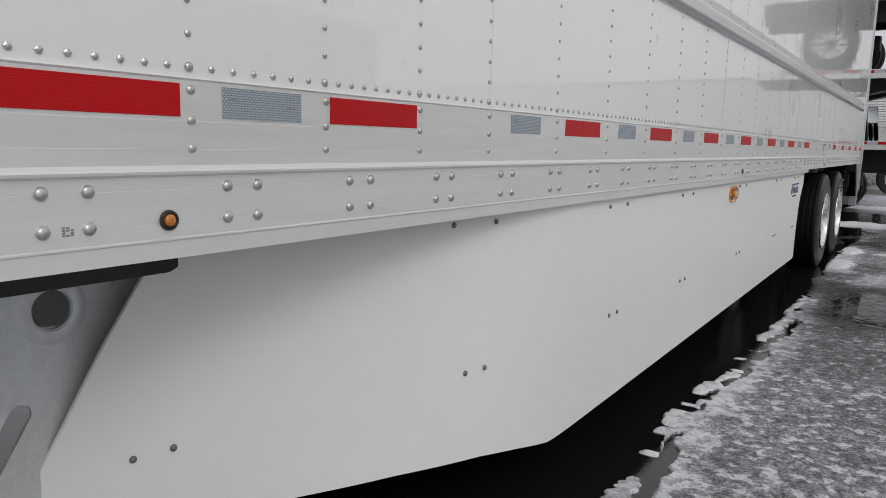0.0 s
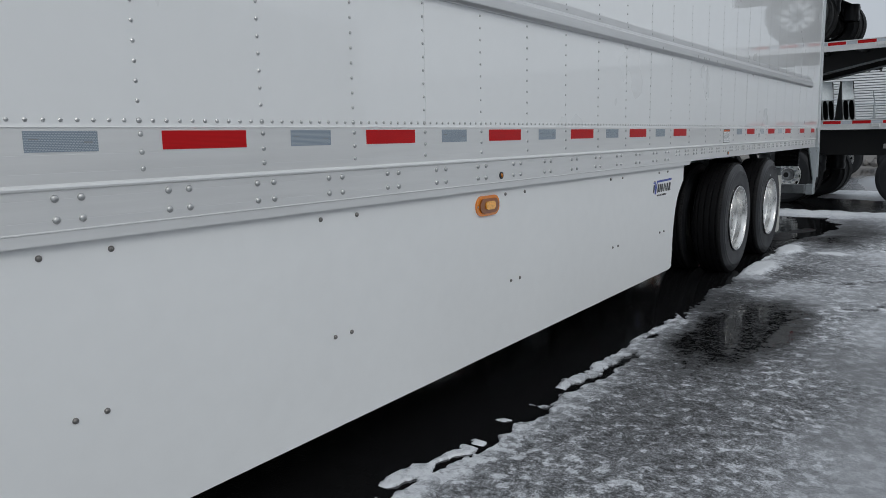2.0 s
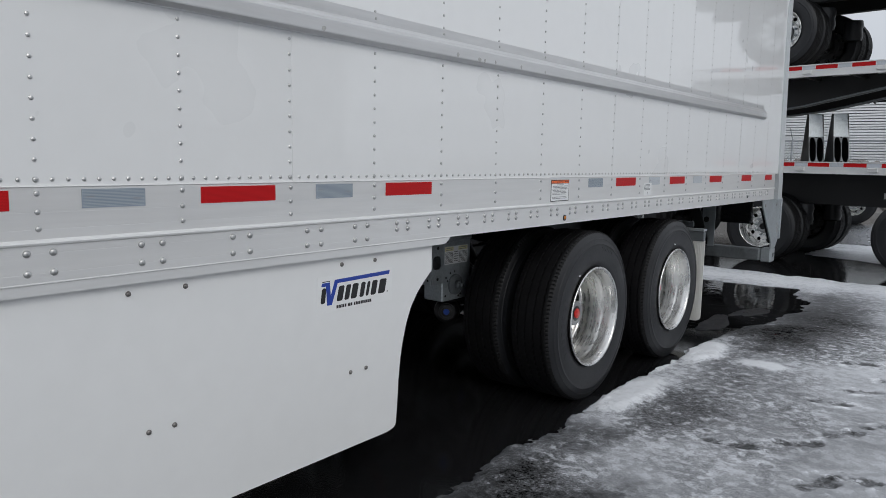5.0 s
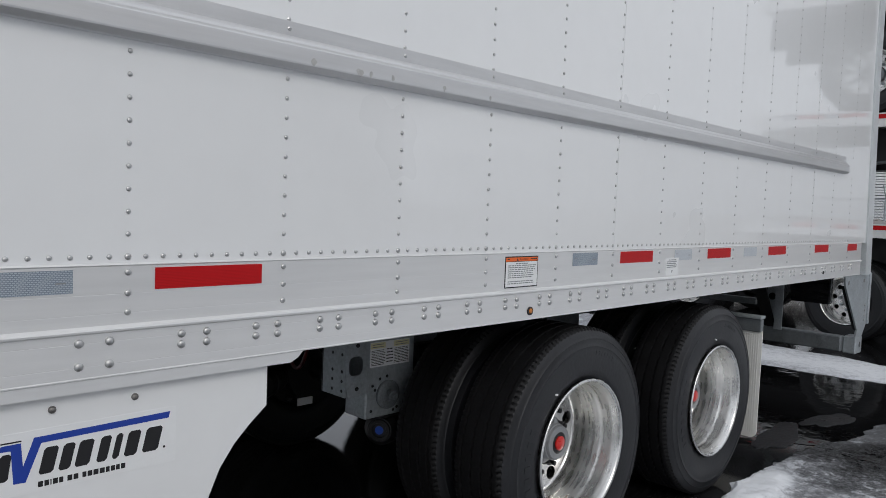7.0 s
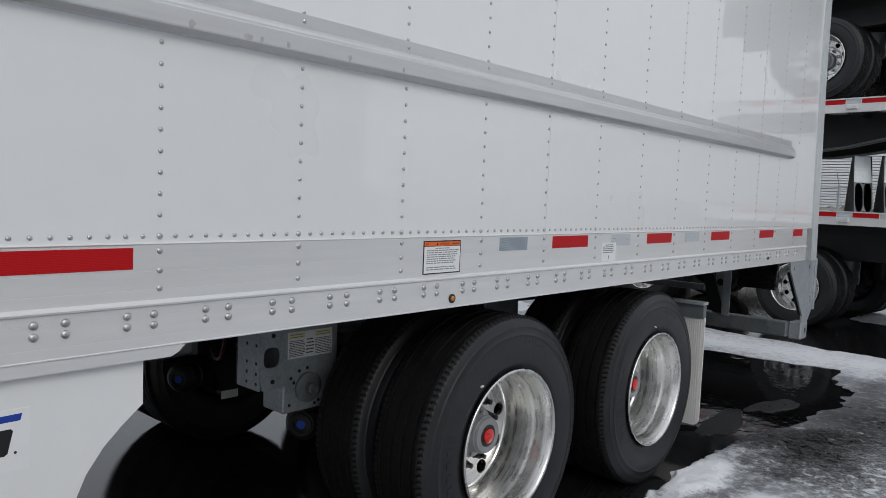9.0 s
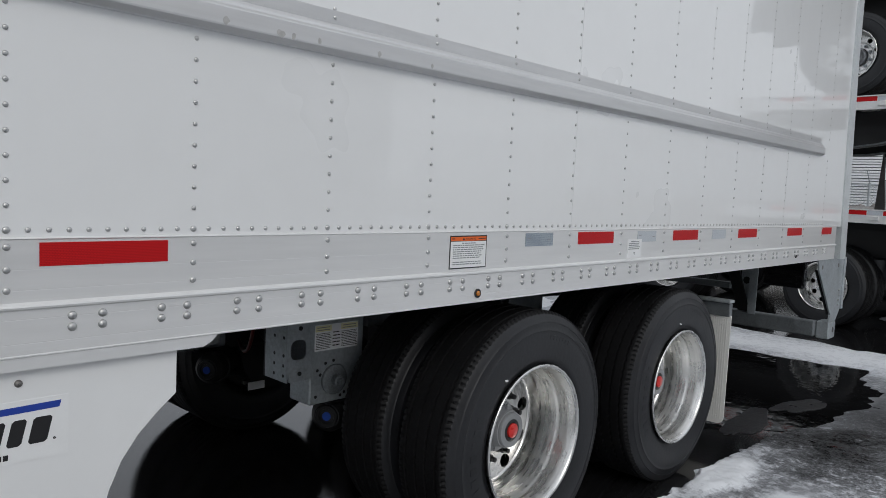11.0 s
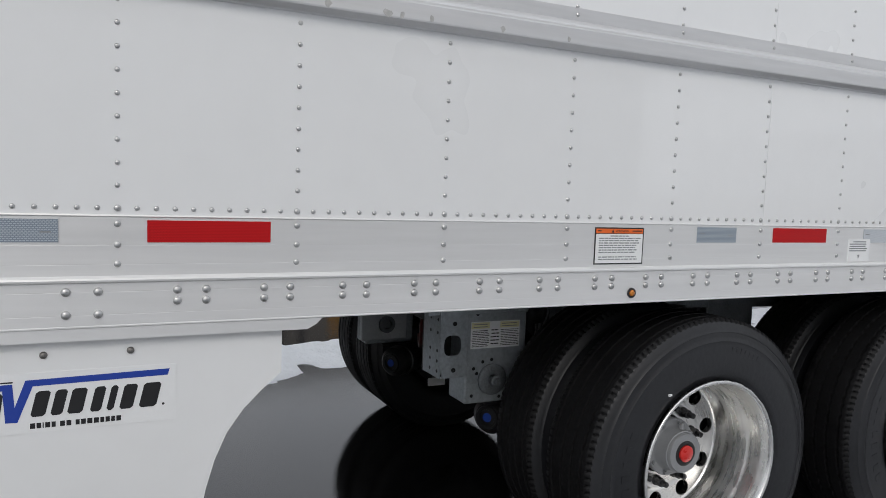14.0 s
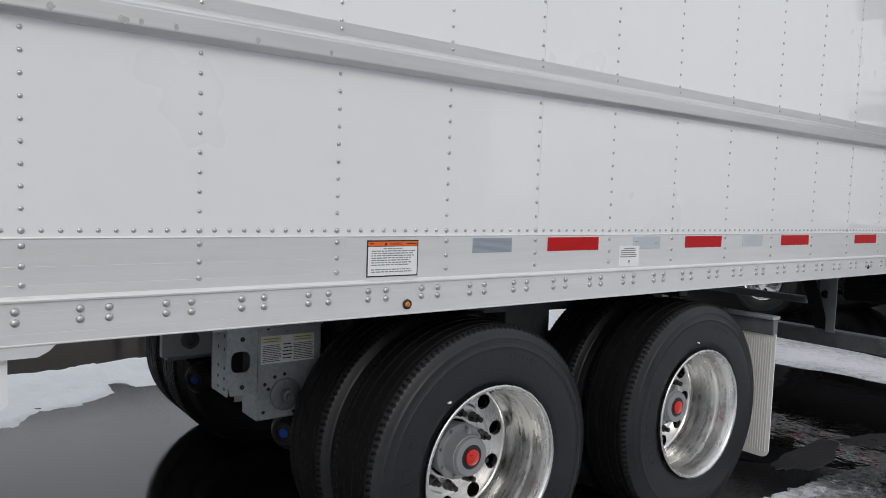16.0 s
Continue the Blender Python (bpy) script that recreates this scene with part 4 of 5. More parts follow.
def rim_mesh(material, holes=10):
    """A deep polished wheel: flange, stepped barrel, disc with round openings, raised nut face; outward at 0."""
    bm = bmesh.new()
    prof = [(0.286, -0.060), (0.287, -0.010), (0.292, -0.004), (0.297, 0.000), (0.2985, 0.005), (0.296, 0.0095), (0.291, 0.0105), (0.286, 0.007), (0.2815, 0.000), (0.279, -0.012), (0.2755, -0.022),
            (0.2725, -0.034), (0.2710, -0.074), (0.2675, -0.084), (0.2655, -0.088), (0.2640, -0.130), (0.2620, -0.136), (0.2600, -0.176), (0.2585, -0.200), (0.2555, -0.216), (0.2505, -0.2265), (0.2460, -0.2290)]
    lathe(bm, prof, 120)
    # disc round the openings, each sector a plate with one round hole
    r_out, r_in, cr, hr = 0.2465, 0.180, 0.2140, 0.0295
    half = math.pi / holes
    corners = [math.atan2(s_ * half * cr, d_) for d_, s_ in ((r_out - cr, 1), (r_in - cr, 1), (r_in - cr, -1), (r_out - cr, -1))]
    turns = sorted(set([round(math.tau * (i + 0.5) / 40 - math.pi, 5) for i in range(40)] + [round(c, 5) for c in corners]))
    flat = lambda r: -0.2290 - 0.004 * (r_out - r) / (r_out - r_in)
    for h in range(holes):
        t0 = math.tau * h / holes
        at = lambda u, v, dx=0.0: bm.verts.new((flat(cr + u) + dx, (cr + u) * math.cos(t0 + v / cr), (cr + u) * math.sin(t0 + v / cr)))
        inner, back, outer = [], [], []
        for t in turns:
            c, s = math.cos(t), math.sin(t)
            q = min(((r_out - cr) if c > 0 else (cr - r_in)) / max(abs(c), 1e-6), half * cr / max(abs(s), 1e-6))
            inner.append(at(hr * c, hr * s))
            back.append(at(hr * c, hr * s, -0.024))
            outer.append(at(q * c, q * s))
        k = len(turns)
        for i in range(k):
            j = (i + 1) % k
            bm.faces.new((inner[i], inner[j], outer[j], outer[i]))
            bm.faces.new((inner[i], back[i], back[j], inner[j]))
    bmesh.ops.remove_doubles(bm, verts=bm.verts, dist=0.0002)
    lathe(bm, [(0.1815, -0.2329), (0.1780, -0.2335), (0.1735, -0.2375), (0.1700, -0.2395), (0.1660, -0.2400), (0.1120, -0.2405), (0.1100, -0.2430), (0.1100, -0.268)], 120)
    lathe(bm, [(0.286, -0.060), (0.272, -0.10), (0.270, -0.20), (0.270, -0.24), (0.288, -0.262), (0.296, -0.270)], 60)
    return mesh_of(bm, "wheel", material)


def hub_mesh():
    bm = bmesh.new()
    lathe(bm, [(0.100, -0.270), (0.106, -0.206), (0.1075, -0.194), (0.105, -0.189), (0.087, -0.187), (0.081, -0.182), (0.0775, -0.140), (0.0770, -0.134), (0.0735, -0.132), (0.0735, -0.124), (0.070, -0.1185), (0.046, -0.118)], 56)
    for i in range(8):
        t = math.tau * i / 8 + 0.3
        bmesh.ops.create_cone(bm, cap_ends=True, segments=6, radius1=0.0078, radius2=0.0072, depth=0.013, matrix=Matrix.Translation((-0.184, 0.0955 * math.cos(t), 0.0955 * math.sin(t))) @ pose(0, 0, 0, 0, 90, 0))
    # filler plug that stands out of the barrel
    rod(bm, (-0.158, 0.030, 0.070), (-0.158, 0.037, 0.088), 0.0105, 10)
    rod(bm, (-0.158, 0.037, 0.088), (-0.158, 0.039, 0.093), 0.007, 8)
    return mesh_of(bm, "hub", CAST)


def nut_mesh():
    bm = bmesh.new()
    lathe(bm, [(0.0205, -0.242), (0.0205, -0.235), (0.0168, -0.233), (0.0168, -0.209), (0.0108, -0.206), (0.0108, -0.184), (0.0005, -0.182)], 10)
    return mesh_of(bm, "lug_nut", PLASTIC, False)


TYRE_FAR = tyre_mesh(75, 4)
TYRE_ME, RIM_ME, HUB_ME, NUT_ME = tyre_mesh(), rim_mesh(POLISH), hub_mesh(), nut_mesh()
RIM_DULL = RIM_ME.copy()
RIM_DULL.materials.clear()
RIM_DULL.materials.append(BLACK)
CAPR_ME = mesh_of(lathe(bmesh.new(), [(0.047, -0.060), (0.047, -0.052), (0.040, -0.049), (0.031, -0.051), (0.0005, -0.0515)], 32), "cap_ring", PLASTIC)
CAP_ME = mesh_of(lathe(bmesh.new(), [(0.030, -0.052), (0.030, -0.044), (0.026, -0.041), (0.0005, -0.0405)], 28), "hub_cap", REDLENS)
NUT_B = NUT_ME.copy()
NUT_B.materials.clear()
NUT_B.materials.append(GALV)
DOT_ME = mesh_of(boxb(-0.002, 0.0055, -0.006, 0.006, -0.0028, 0.0028), "paint_dot", PAPER, False)
bm = boxb(-0.003, 0.0016, -0.016, 0.016, -0.012, 0.012)
MARK_ME = mesh_of(bm, "sidewall_mark", RUBBER, False)
PRINT_ME = mesh_of(boxb(-0.003, 0.0013, -0.009, 0.009, -0.007, 0.007), "sidewall_print", RUBBER, False)
# black disc added behind the inner wheels' openings, so no daylight shows through
LIGHT_BLOCK_ME = mesh_of(lathe(bmesh.new(), [(0.07, -0.205), (0.225, -0.205), (0.225, -0.225), (0.07, -0.225)], 32), "light_block_disc", BLACK)


def sub(name, me, parent, m_=None):
    ob = new(name, me)
    ob.parent = parent
    ob.matrix_basis = m_ or Matrix()
    return ob


def wheel(parent, m_, full=True, rim=None, cap=True, spin=0.0, nuts=NUT_ME, tyre=None):
    """One wheel with its tyre; full: with hub, nuts and cap, as the outer one of a pair."""
    ob = sub("wheel", rim or RIM_ME, parent, m_ @ pose(0, 0, 0, spin))
    sub("tyre", tyre or TYRE_ME, ob, pose(0, 0, 0, -spin))
    if full:
        sub("hub", HUB_ME, ob)
        for i in range(10):
            sub("lug_nut", nuts, ob, pose(0, 0, 0, 36 * i) @ Matrix.Translation((0, 0.1425, 0)))
        if cap:
            sub("cap_ring", CAPR_ME, ob, pose(-0.067, 0, 0))
            sub("hub_cap", CAP_ME, ob, pose(-0.067, 0, 0))
        for i in range(8):
            sub("sidewall_mark", MARK_ME, ob, pose(0, 0, 0, 208 - 7.2 * i - spin) @ Matrix.Translation((0.0031, 0.375, 0)))
        for i in range(7):
            sub("sidewall_print", PRINT_ME, ob, pose(0, 0, 0, 62 + 3.1 * i - spin) @ Matrix.Translation((0.0029, 0.405, 0)))
    elif rim:
        sub("light_block_disc", LIGHT_BLOCK_ME, ob)
    return ob


AX_Y, AX_Z = (8.092, 9.345), 0.503
for n_, y in enumerate(AX_Y):
    sp = (12, -2)[n_]
    w = wheel(trailer, TINV @ pose(0.016, y, AX_Z), spin=sp)
    sub("paint_dot", DOT_ME, w, pose(0, 0, 0, (128, 98)[n_] - sp) @ Matrix.Translation((0.002, 0.338, 0)) @ pose(0, 0, 0, 60))
    wheel(trailer, TINV @ pose(-0.325, y, AX_Z), False, RIM_DULL)
    wheel(trailer, TINV @ pose(XL - 0.016, y, AX_Z, 0, 0, 180))
    wheel(trailer, TINV @ pose(XL + 0.325, y, AX_Z, 0, 0, 180), False, RIM_DULL)
    axle = tpart("axle", rod(bmesh.new(), (XL + 0.2, y, AX_Z), (-0.2, y, AX_Z), 0.064, 20), BLACK, "", True)
    for x in (-0.70, XL + 0.70):
        tpart("brake_drum", lathe(bmesh.new(), [(0.06, -0.10), (0.20, -0.10), (0.208, -0.09), (0.208, 0.10), (0.06, 0.10)], 32, pose(x + 0.05 if x > -1 else x - 0.05, y, AX_Z)), BLACK, "", True)

# ---- sliding tandem, suspension, mud flaps, rear guard, landing gear ----
for s in (1, -1):
    X = lambda v: v if s > 0 else XL - v
    bx = lambda a, b, *r, **k: boxb(min(X(a), X(b)), max(X(a), X(b)), *r, **k)
    tpart("slider_rail", bx(-0.80, -0.68, 6.75, 10.30, 0.985, 1.085, bevel=0.004), CHAS, "galvanised slider rail")
    for y0 in (7.485, 8.738):
        # the second hanger's darker steel stands for the shade it sits in
        h = tpart("hanger", bx(-0.80, -0.660, y0, y0 + (0.27 if y0 < 8 else 0.297), 0.580, 0.985, bevel=0.006), GALV if y0 < 8 else CHAS, "galvanised suspension hanger")
        tpart("pivot_bolt", lathe(bmesh.new(), [(0.062, 0.0), (0.062, 0.012), (0.050, 0.018), (0.024, 0.018), (0.022, 0.040), (0.014, 0.042), (0.013, 0.058), (0.0005, 0.058)], 20, pose(X(-0.660), y0 + 0.117, 0.674, 0, 0, 0 if s > 0 else 180)), CHAS, "", True, parent=h)
        tpart("trailing_arm", bx(-0.79, -0.67, y0 + 0.1, y0 + 0.95, 0.56, 0.66, bevel=0.012), BLACK)
        tpart("air_spring", lathe(bmesh.new(), [(0.06, -0.16), (0.12, -0.15), (0.135, -0.10), (0.125, -0.02), (0.135, 0.05), (0.125, 0.13), (0.06, 0.14)], 24, pose(X(-0.74), y0 + 1.02, 0.80, 0, -90, 0)), RUBBER, "", True)
        tpart("shock_absorber", rod(bmesh.new(), (X(-0.86), y0 + 0.25, 0.93), (X(-0.80), y0 + 0.62, 0.50), 0.038, 14), BLACK, "", True)
    arc = [(-0.065 + 0.04 * math.sin(t), 0.18 - 0.04 * math.cos(t)) for t in (0, 0.4, 0.8, 1.2, math.pi / 2)]
    arc2 = [(-0.62 - 0.04 * math.sin(t), 0.18 - 0.04 * math.cos(t)) for t in (math.pi / 2, 1.2, 0.8, 0.4, 0)]
    flap_pts = [(X(u), v) for u, v in arc + [(-0.025, 0.80), (-0.66, 0.80)] + arc2]
    tpart("mud_flap", prism(bmesh.new(), flap_pts, "y", 10.055, 10.064), FLAP, "off-white ribbed mud flap")
    bm = bmesh.new()
    for i in range(45):
        xa = -0.648 + 0.0136 * i
        box(bm, min(X(xa), X(xa + 0.006)), max(X(xa), X(xa + 0.006)), 10.052, 10.067, 0.17, 0.78)
    tpart("flap_rib", bm, FLAP)
    tpart("slider_gusset", prism(bmesh.new(), [(8.40, 0.984), (8.546, 0.921), (9.40, 0.895), (9.46, 0.984)], "x", min(X(-0.672), X(-0.662)), max(X(-0.672), X(-0.662))), CHAS)
    tpart("slider_lip", bx(-0.668, -0.655, 7.316, 7.76, 0.936, 0.984, bevel=0.003), GALV)
    tpart("flap_bracket", bx(-0.80, -0.03, 10.04, 10.08, 0.795, 0.875, bevel=0.004), CHAS)
    tpart("flap_bracket_top", bx(-0.80, -0.025, 10.02, 10.09, 0.877, 0.895, bevel=0.003), GALV)

# front stop plate of the slider with its window, ahead of the first hanger
put = lambda u, v, w: TINV @ Vector((-0.648 - w, u, v))
bm = bmesh.new()
holed(bm, 7.372, 7.484, 0.695, 0.985, [(7.419, 0.820, 0.036, 0.040, 3.2)], put, 0.010)
part("stop_plate", bm, GALV, trailer, "galvanised plate with a window")
tpart("stop_plate_side", boxb(-0.80, -0.650, 7.366, 7.372, 0.695, 0.985), GALV)
for z in (0.725, 0.905):
    tpart("plate_bolt", lathe(bmesh.new(), [(0.009, -0.648), (0.009, -0.6455), (0.0005, -0.645)], 12, pose(0, 7.425, z)), PLASTIC)
# black sheet added behind the window, for the shade inside
tpart("window_shade_sheet", boxb(-0.81, -0.802, 7.366, 7.484, 0.695, 0.985), BLACK)
# flat black discs stand in for the shaded inside of drilled holes
HOLE_ME = mesh_of(lathe(bmesh.new(), [(0.0004, 0.0006), (0.007, 0.0006), (0.007, 0.0)], 10), "drilled_hole", INK, False)
for y, z in ((7.520, 0.720), (7.535, 0.700), (7.560, 0.745), (7.60, 0.752), (7.515, 0.612), (7.53, 0.935), (7.505, 0.945), (7.64, 0.60), (7.66, 0.61)):
    put_piece("drilled_hole", HOLE_ME, -0.6600, y, z)
for z in (0.72, 0.76, 0.80, 0.87, 0.92, 0.955):
    for x in (-0.672, -0.735):
        put_piece("drilled_hole", HOLE_ME, x, 7.366, z).matrix_basis = TINV @ pose(x, 7.366, z, 0, 0, -90)
# instruction plate on the hanger
pl = tpart("instruction_plate", boxb(-0.660, -0.6585, 7.502, 7.722, 0.799, 0.905), PAPER, "white instruction plate with fine print")
bm = bmesh.new()
for c0, c1 in ((7.506, 7.583), (7.590, 7.628), (7.634, 7.718)):
    narrow = c0 == 7.590
    for j in range(10):
        z = 0.868 - 0.0068 * j
        if narrow and j % 2:
            continue
        y = c0 + random.uniform(0, 0.004)
        while y < c1 - 0.006:
            w = random.uniform(0.006, 0.022)
            box(bm, -0.6585, -0.6580, y, min(y + w, c1), z, z + (0.0046 if narrow else 0.0026))
            y += w + 0.0028
tpart("fine_print", bm, INK, parent=pl)
for a, b in ((7.504, 7.584), (7.632, 7.719)):
    head = tpart("plate_head", boxb(-0.6585, -0.6581, a, b, 0.878, 0.902), YELLOW, parent=pl)
    for z in (0.883, 0.893):
        tpart("head_line", boxb(-0.6581, -0.6577, a + 0.008, b - 0.010, z, z + 0.0028), INK_G, parent=pl)

tpart("spring_mount", boxb(-1.79, -1.75, 7.448, 7.70, 0.607, 0.985, 0.005), GALV_L)
tpart("mount_boss", lathe(bmesh.new(), [(0.045, 0.0), (0.045, 0.012), (0.024, 0.014), (0.022, 0.004), (0.0005, 0.004)], 20, pose(-1.75, 7.585, 0.69)), CHAS, "", True)
# brake chambers with blue caps, and hoses
for x, y, z in ((-0.80, 7.715, 0.485), (-1.72, 7.655, 0.50), (-1.55, 8.88, 0.5)):
    c = tpart("brake_chamber", lathe(bmesh.new(), [(0.0005, -0.17), (0.06, -0.165), (0.078, -0.14), (0.080, -0.02), (0.086, -0.015), (0.086, 0.0), (0.080, 0.005), (0.076, 0.06), (0.055, 0.085), (0.0005, 0.09)], 28, pose(x, y, z, 0, 0, -55)), PLASTIC, "", True)
    tpart("blue_badge", lathe(bmesh.new(), [(0.019, 0.088), (0.019, 0.0915), (0.0005, 0.092)], 14, pose(x, y, z, 0, 0, -55)), BADGE, parent=c)
    tpart("cap_ring", lathe(bmesh.new(), [(0.050, 0.0865), (0.047, 0.0935), (0.034, 0.0935), (0.032, 0.089)], 24, pose(x, y, z, 0, 0, -55)), PLASTIC, "", True, parent=c)
cv = bpy.data.curves.new("air_hose", 'CURVE')
cv.dimensions, cv.bevel_depth = '3D', 0.009
sp = cv.splines.new('BEZIER')
sp.bezier_points.add(3)
for p, c in zip(sp.bezier_points, ((-1.0, 7.45, 1.0), (-1.12, 7.50, 0.78), (-1.35, 7.60, 0.66), (-1.5, 7.66, 0.68))):
    p.co = TINV @ Vector(c)
    p.handle_left_type = p.handle_right_type = 'AUTO'
cv.materials.append(HOSE)
new("air_hose", cv).parent = trailer
tpart("hose_tag", boxb(-1.52, -1.515, 7.73, 7.825, 0.405, 0.445), PAPER, "paper tag on the brake hose")
# upright plate seen behind the first wheel and cross tube of the slider
tpart("slider_cross_tube", boxb(XL + 0.7, -0.7, 7.44, 7.54, 0.86, 0.96, 0.006), BLACK)
tpart("slider_cross_tube", boxb(XL + 0.7, -0.7, 8.72, 8.82, 0.88, 0.97, 0.006), BLACK)
tpart("slider_cross_tube", boxb(XL + 0.7, -0.7, 10.18, 10.26, 0.90, 0.99, 0.006), BLACK)

WRAP = mat("shredded_black_plastic", (0.010, 0.010, 0.011), 0.16, var=0.3, scale=10, bump=0.018, bump_scale=9, stretch=(0.4, 1, 2))
# rear underride guard
for s in (1, -1):
    X = lambda v: v if s > 0 else XL - v
    bx = lambda a, b, *r, **k: boxb(min(X(a), X(b)), max(X(a), X(b)), *r, **k)
    lo, hi = min(X(-0.020), X(-0.008)), max(X(-0.020), X(-0.008))
    bm = prism(bmesh.new(), [(11.56, 1.08), (12.19, 1.08), (12.19, 0.66), (12.10, 0.575), (11.93, 0.575), (11.955, 0.63), (11.585, 1.00)], "x", lo, hi)
    g = tpart("guard_leg", bm, GALV, "tapered galvanised guard leg")
    tpart("leg_return", prism(bmesh.new(), [(11.585, 1.00), (11.597, 1.00), (11.967, 0.63), (11.955, 0.63)], "x", min(X(-0.040), X(-0.021)), max(X(-0.040), X(-0.021))), BLACK, parent=g)
    tpart("leg_flange", bx(-0.060, 0.004, 12.192, 12.23, 0.66, 1.08, bevel=0.004) if s > 0 else boxb(XL - 0.004, XL + 0.06, 12.192, 12.23, 0.66, 1.08, 0.004), GALV, parent=g)
    for z in (0.70, 0.74, 0.78, 0.82):
        tpart("leg_bolt", lathe(bmesh.new(), [(0.010, 0.0), (0.010, 0.006), (0.0005, 0.008)], 10, pose(X(-0.008), 12.12, z, 0, 0, 0 if s > 0 else 180)), RIVET, parent=g)
    # dark discs for the shade in the leg's holes
    for y in (11.66, 12.06):
        tpart("leg_hole", lathe(bmesh.new(), [(0.0005, 0.001), (0.017, 0.001), (0.017, 0.0)], 16, pose(X(-0.008), y, 1.02, 0, 0, 0 if s > 0 else 180)), BOLT_D, parent=g)
    tpart("guard_foot", bx(-0.10, -0.006, 11.945, 12.11, 0.435, 0.573, bevel=0.008), GALV)
    # a black disc instead of an opening, dark as the foot's inside
    tpart("foot_hole", lathe(bmesh.new(), [(0.0005, 0.001), (0.022, 0.001), (0.024, 0.0)], 20, pose(X(-0.006), 12.05, 0.505, 0, 0, 0 if s > 0 else 180)), PLASTIC)
    gp = bmesh.new()
    box(gp, min(X(-0.700), X(-0.605)), max(X(-0.700), X(-0.605)), 11.915, 11.925, 0.56, 1.08)
    box(gp, min(X(-0.612), X(-0.600)), max(X(-0.612), X(-0.600)), 11.86, 11.93, 0.56, 1.08)
    box(gp, min(X(-0.602), X(-0.548)), max(X(-0.602), X(-0.548)), 11.86, 11.868, 0.56, 1.08)
    tpart("guard_post", gp, GALV)
    # black disc in place of a cut hole, for its shaded depth
    tpart("post_hole", lathe(bmesh.new(), [(0.0005, 0.001), (0.030, 0.001), (0.030, 0.0)], 20, pose(X(-0.655), 11.915, 0.83, 0, 0, -90)), BLACK)
    tpart("guard_brace", prism(bmesh.new(), [(X(-0.87), 1.08), (X(-0.76), 1.08), (X(-0.613), 0.575), (X(-0.70), 0.575)], "y", 11.885, 11.91), BLACK)
tpart("guard_beam", boxb(XL + 0.10, -0.10, 11.885, 11.985, 0.450, 0.572, 0.008), CHAS, "galvanised rear guard beam")
tpart("rear_cross_bar", boxb(XL + 0.8, -0.78, 11.88, 11.92, 0.745, 0.80, 0.004), CHAS)

tpart("lamp_box", boxb(-0.475, -0.172, 11.78, 11.86, 0.825, 1.07, 0.01), WRAP, "black rubber-clad lamp box")
# landing gear brace plate with a round hole and a long slot, and legs
plate_x = -0.462
# one sheet with a round hole and a long slanting slot
ring_hole = [(0.042 + 0.040 * math.cos(math.tau * i / 36), 0.890 + 0.040 * math.sin(math.tau * i / 36)) for i in range(36)]
sx, sz = -0.535, -0.845
slot = []
for i in range(13):
    t = math.pi * i / 12 - math.pi / 2
    slot.append((-0.031 - sx * 0.022 * math.cos(t) - sz * 0.022 * math.sin(t), 0.690 - sz * 0.022 * math.cos(t) + sx * 0.022 * math.sin(t)))
for i in range(13):
    t = math.pi * i / 12 + math.pi / 2
    slot.append((-0.031 + sx * 0.30 - sx * 0.022 * math.cos(t) - sz * 0.022 * math.sin(t), 0.690 + sz * 0.30 - sz * 0.022 * math.cos(t) + sx * 0.022 * math.sin(t)))
brace = part("landing_gear_brace", pierced([(-0.40, 0.25), (0.30, 0.25), (0.30, 1.02), (-0.40, 1.02)], (ring_hole, slot), plate_x, 0.008), GALV_L, trailer, "pale galvanised brace plate with a round hole")
brace.data.transform(TINV)
tpart("brace_hole_rim", lathe(bmesh.new(), [(0.040, -0.004), (0.043, 0.002), (0.047, 0.004), (0.062, 0.003), (0.072, 0.0004)], 36, pose(plate_x, 0.042, 0.890)), GALV_L, "", True, parent=brace)
tpart("support_angle", prism(bmesh.new(), [(-1.6, 1.06), (0.30, 1.06), (0.266, 0.990), (0.245, 0.965), (0.225, 0.957), (-1.6, 0.955)], "x", -0.40, -0.335), BLACK, "black steel support angle")
for x in (-0.60, XL + 0.60):
    tpart("landing_leg", boxb(x - 0.065, x + 0.065, -0.62, -0.49, 0.12, 1.06, 0.006), GALV)
    tpart("landing_foot", boxb(x - 0.13, x + 0.13, -0.68, -0.43, 0.0, 0.03, 0.004), GALV)
    tpart("landing_foot_stem", boxb(x - 0.045, x + 0.045, -0.60, -0.51, 0.03, 0.12), GALV)


# ---- stacked open-deck trailers behind ----
TAPE_F = mat("white_reflective_tape", (0.50, 0.53, 0.57), 0.3, var=0.1, scale=60)
TH = -7.0
OX, OY = -1.08, 15.40


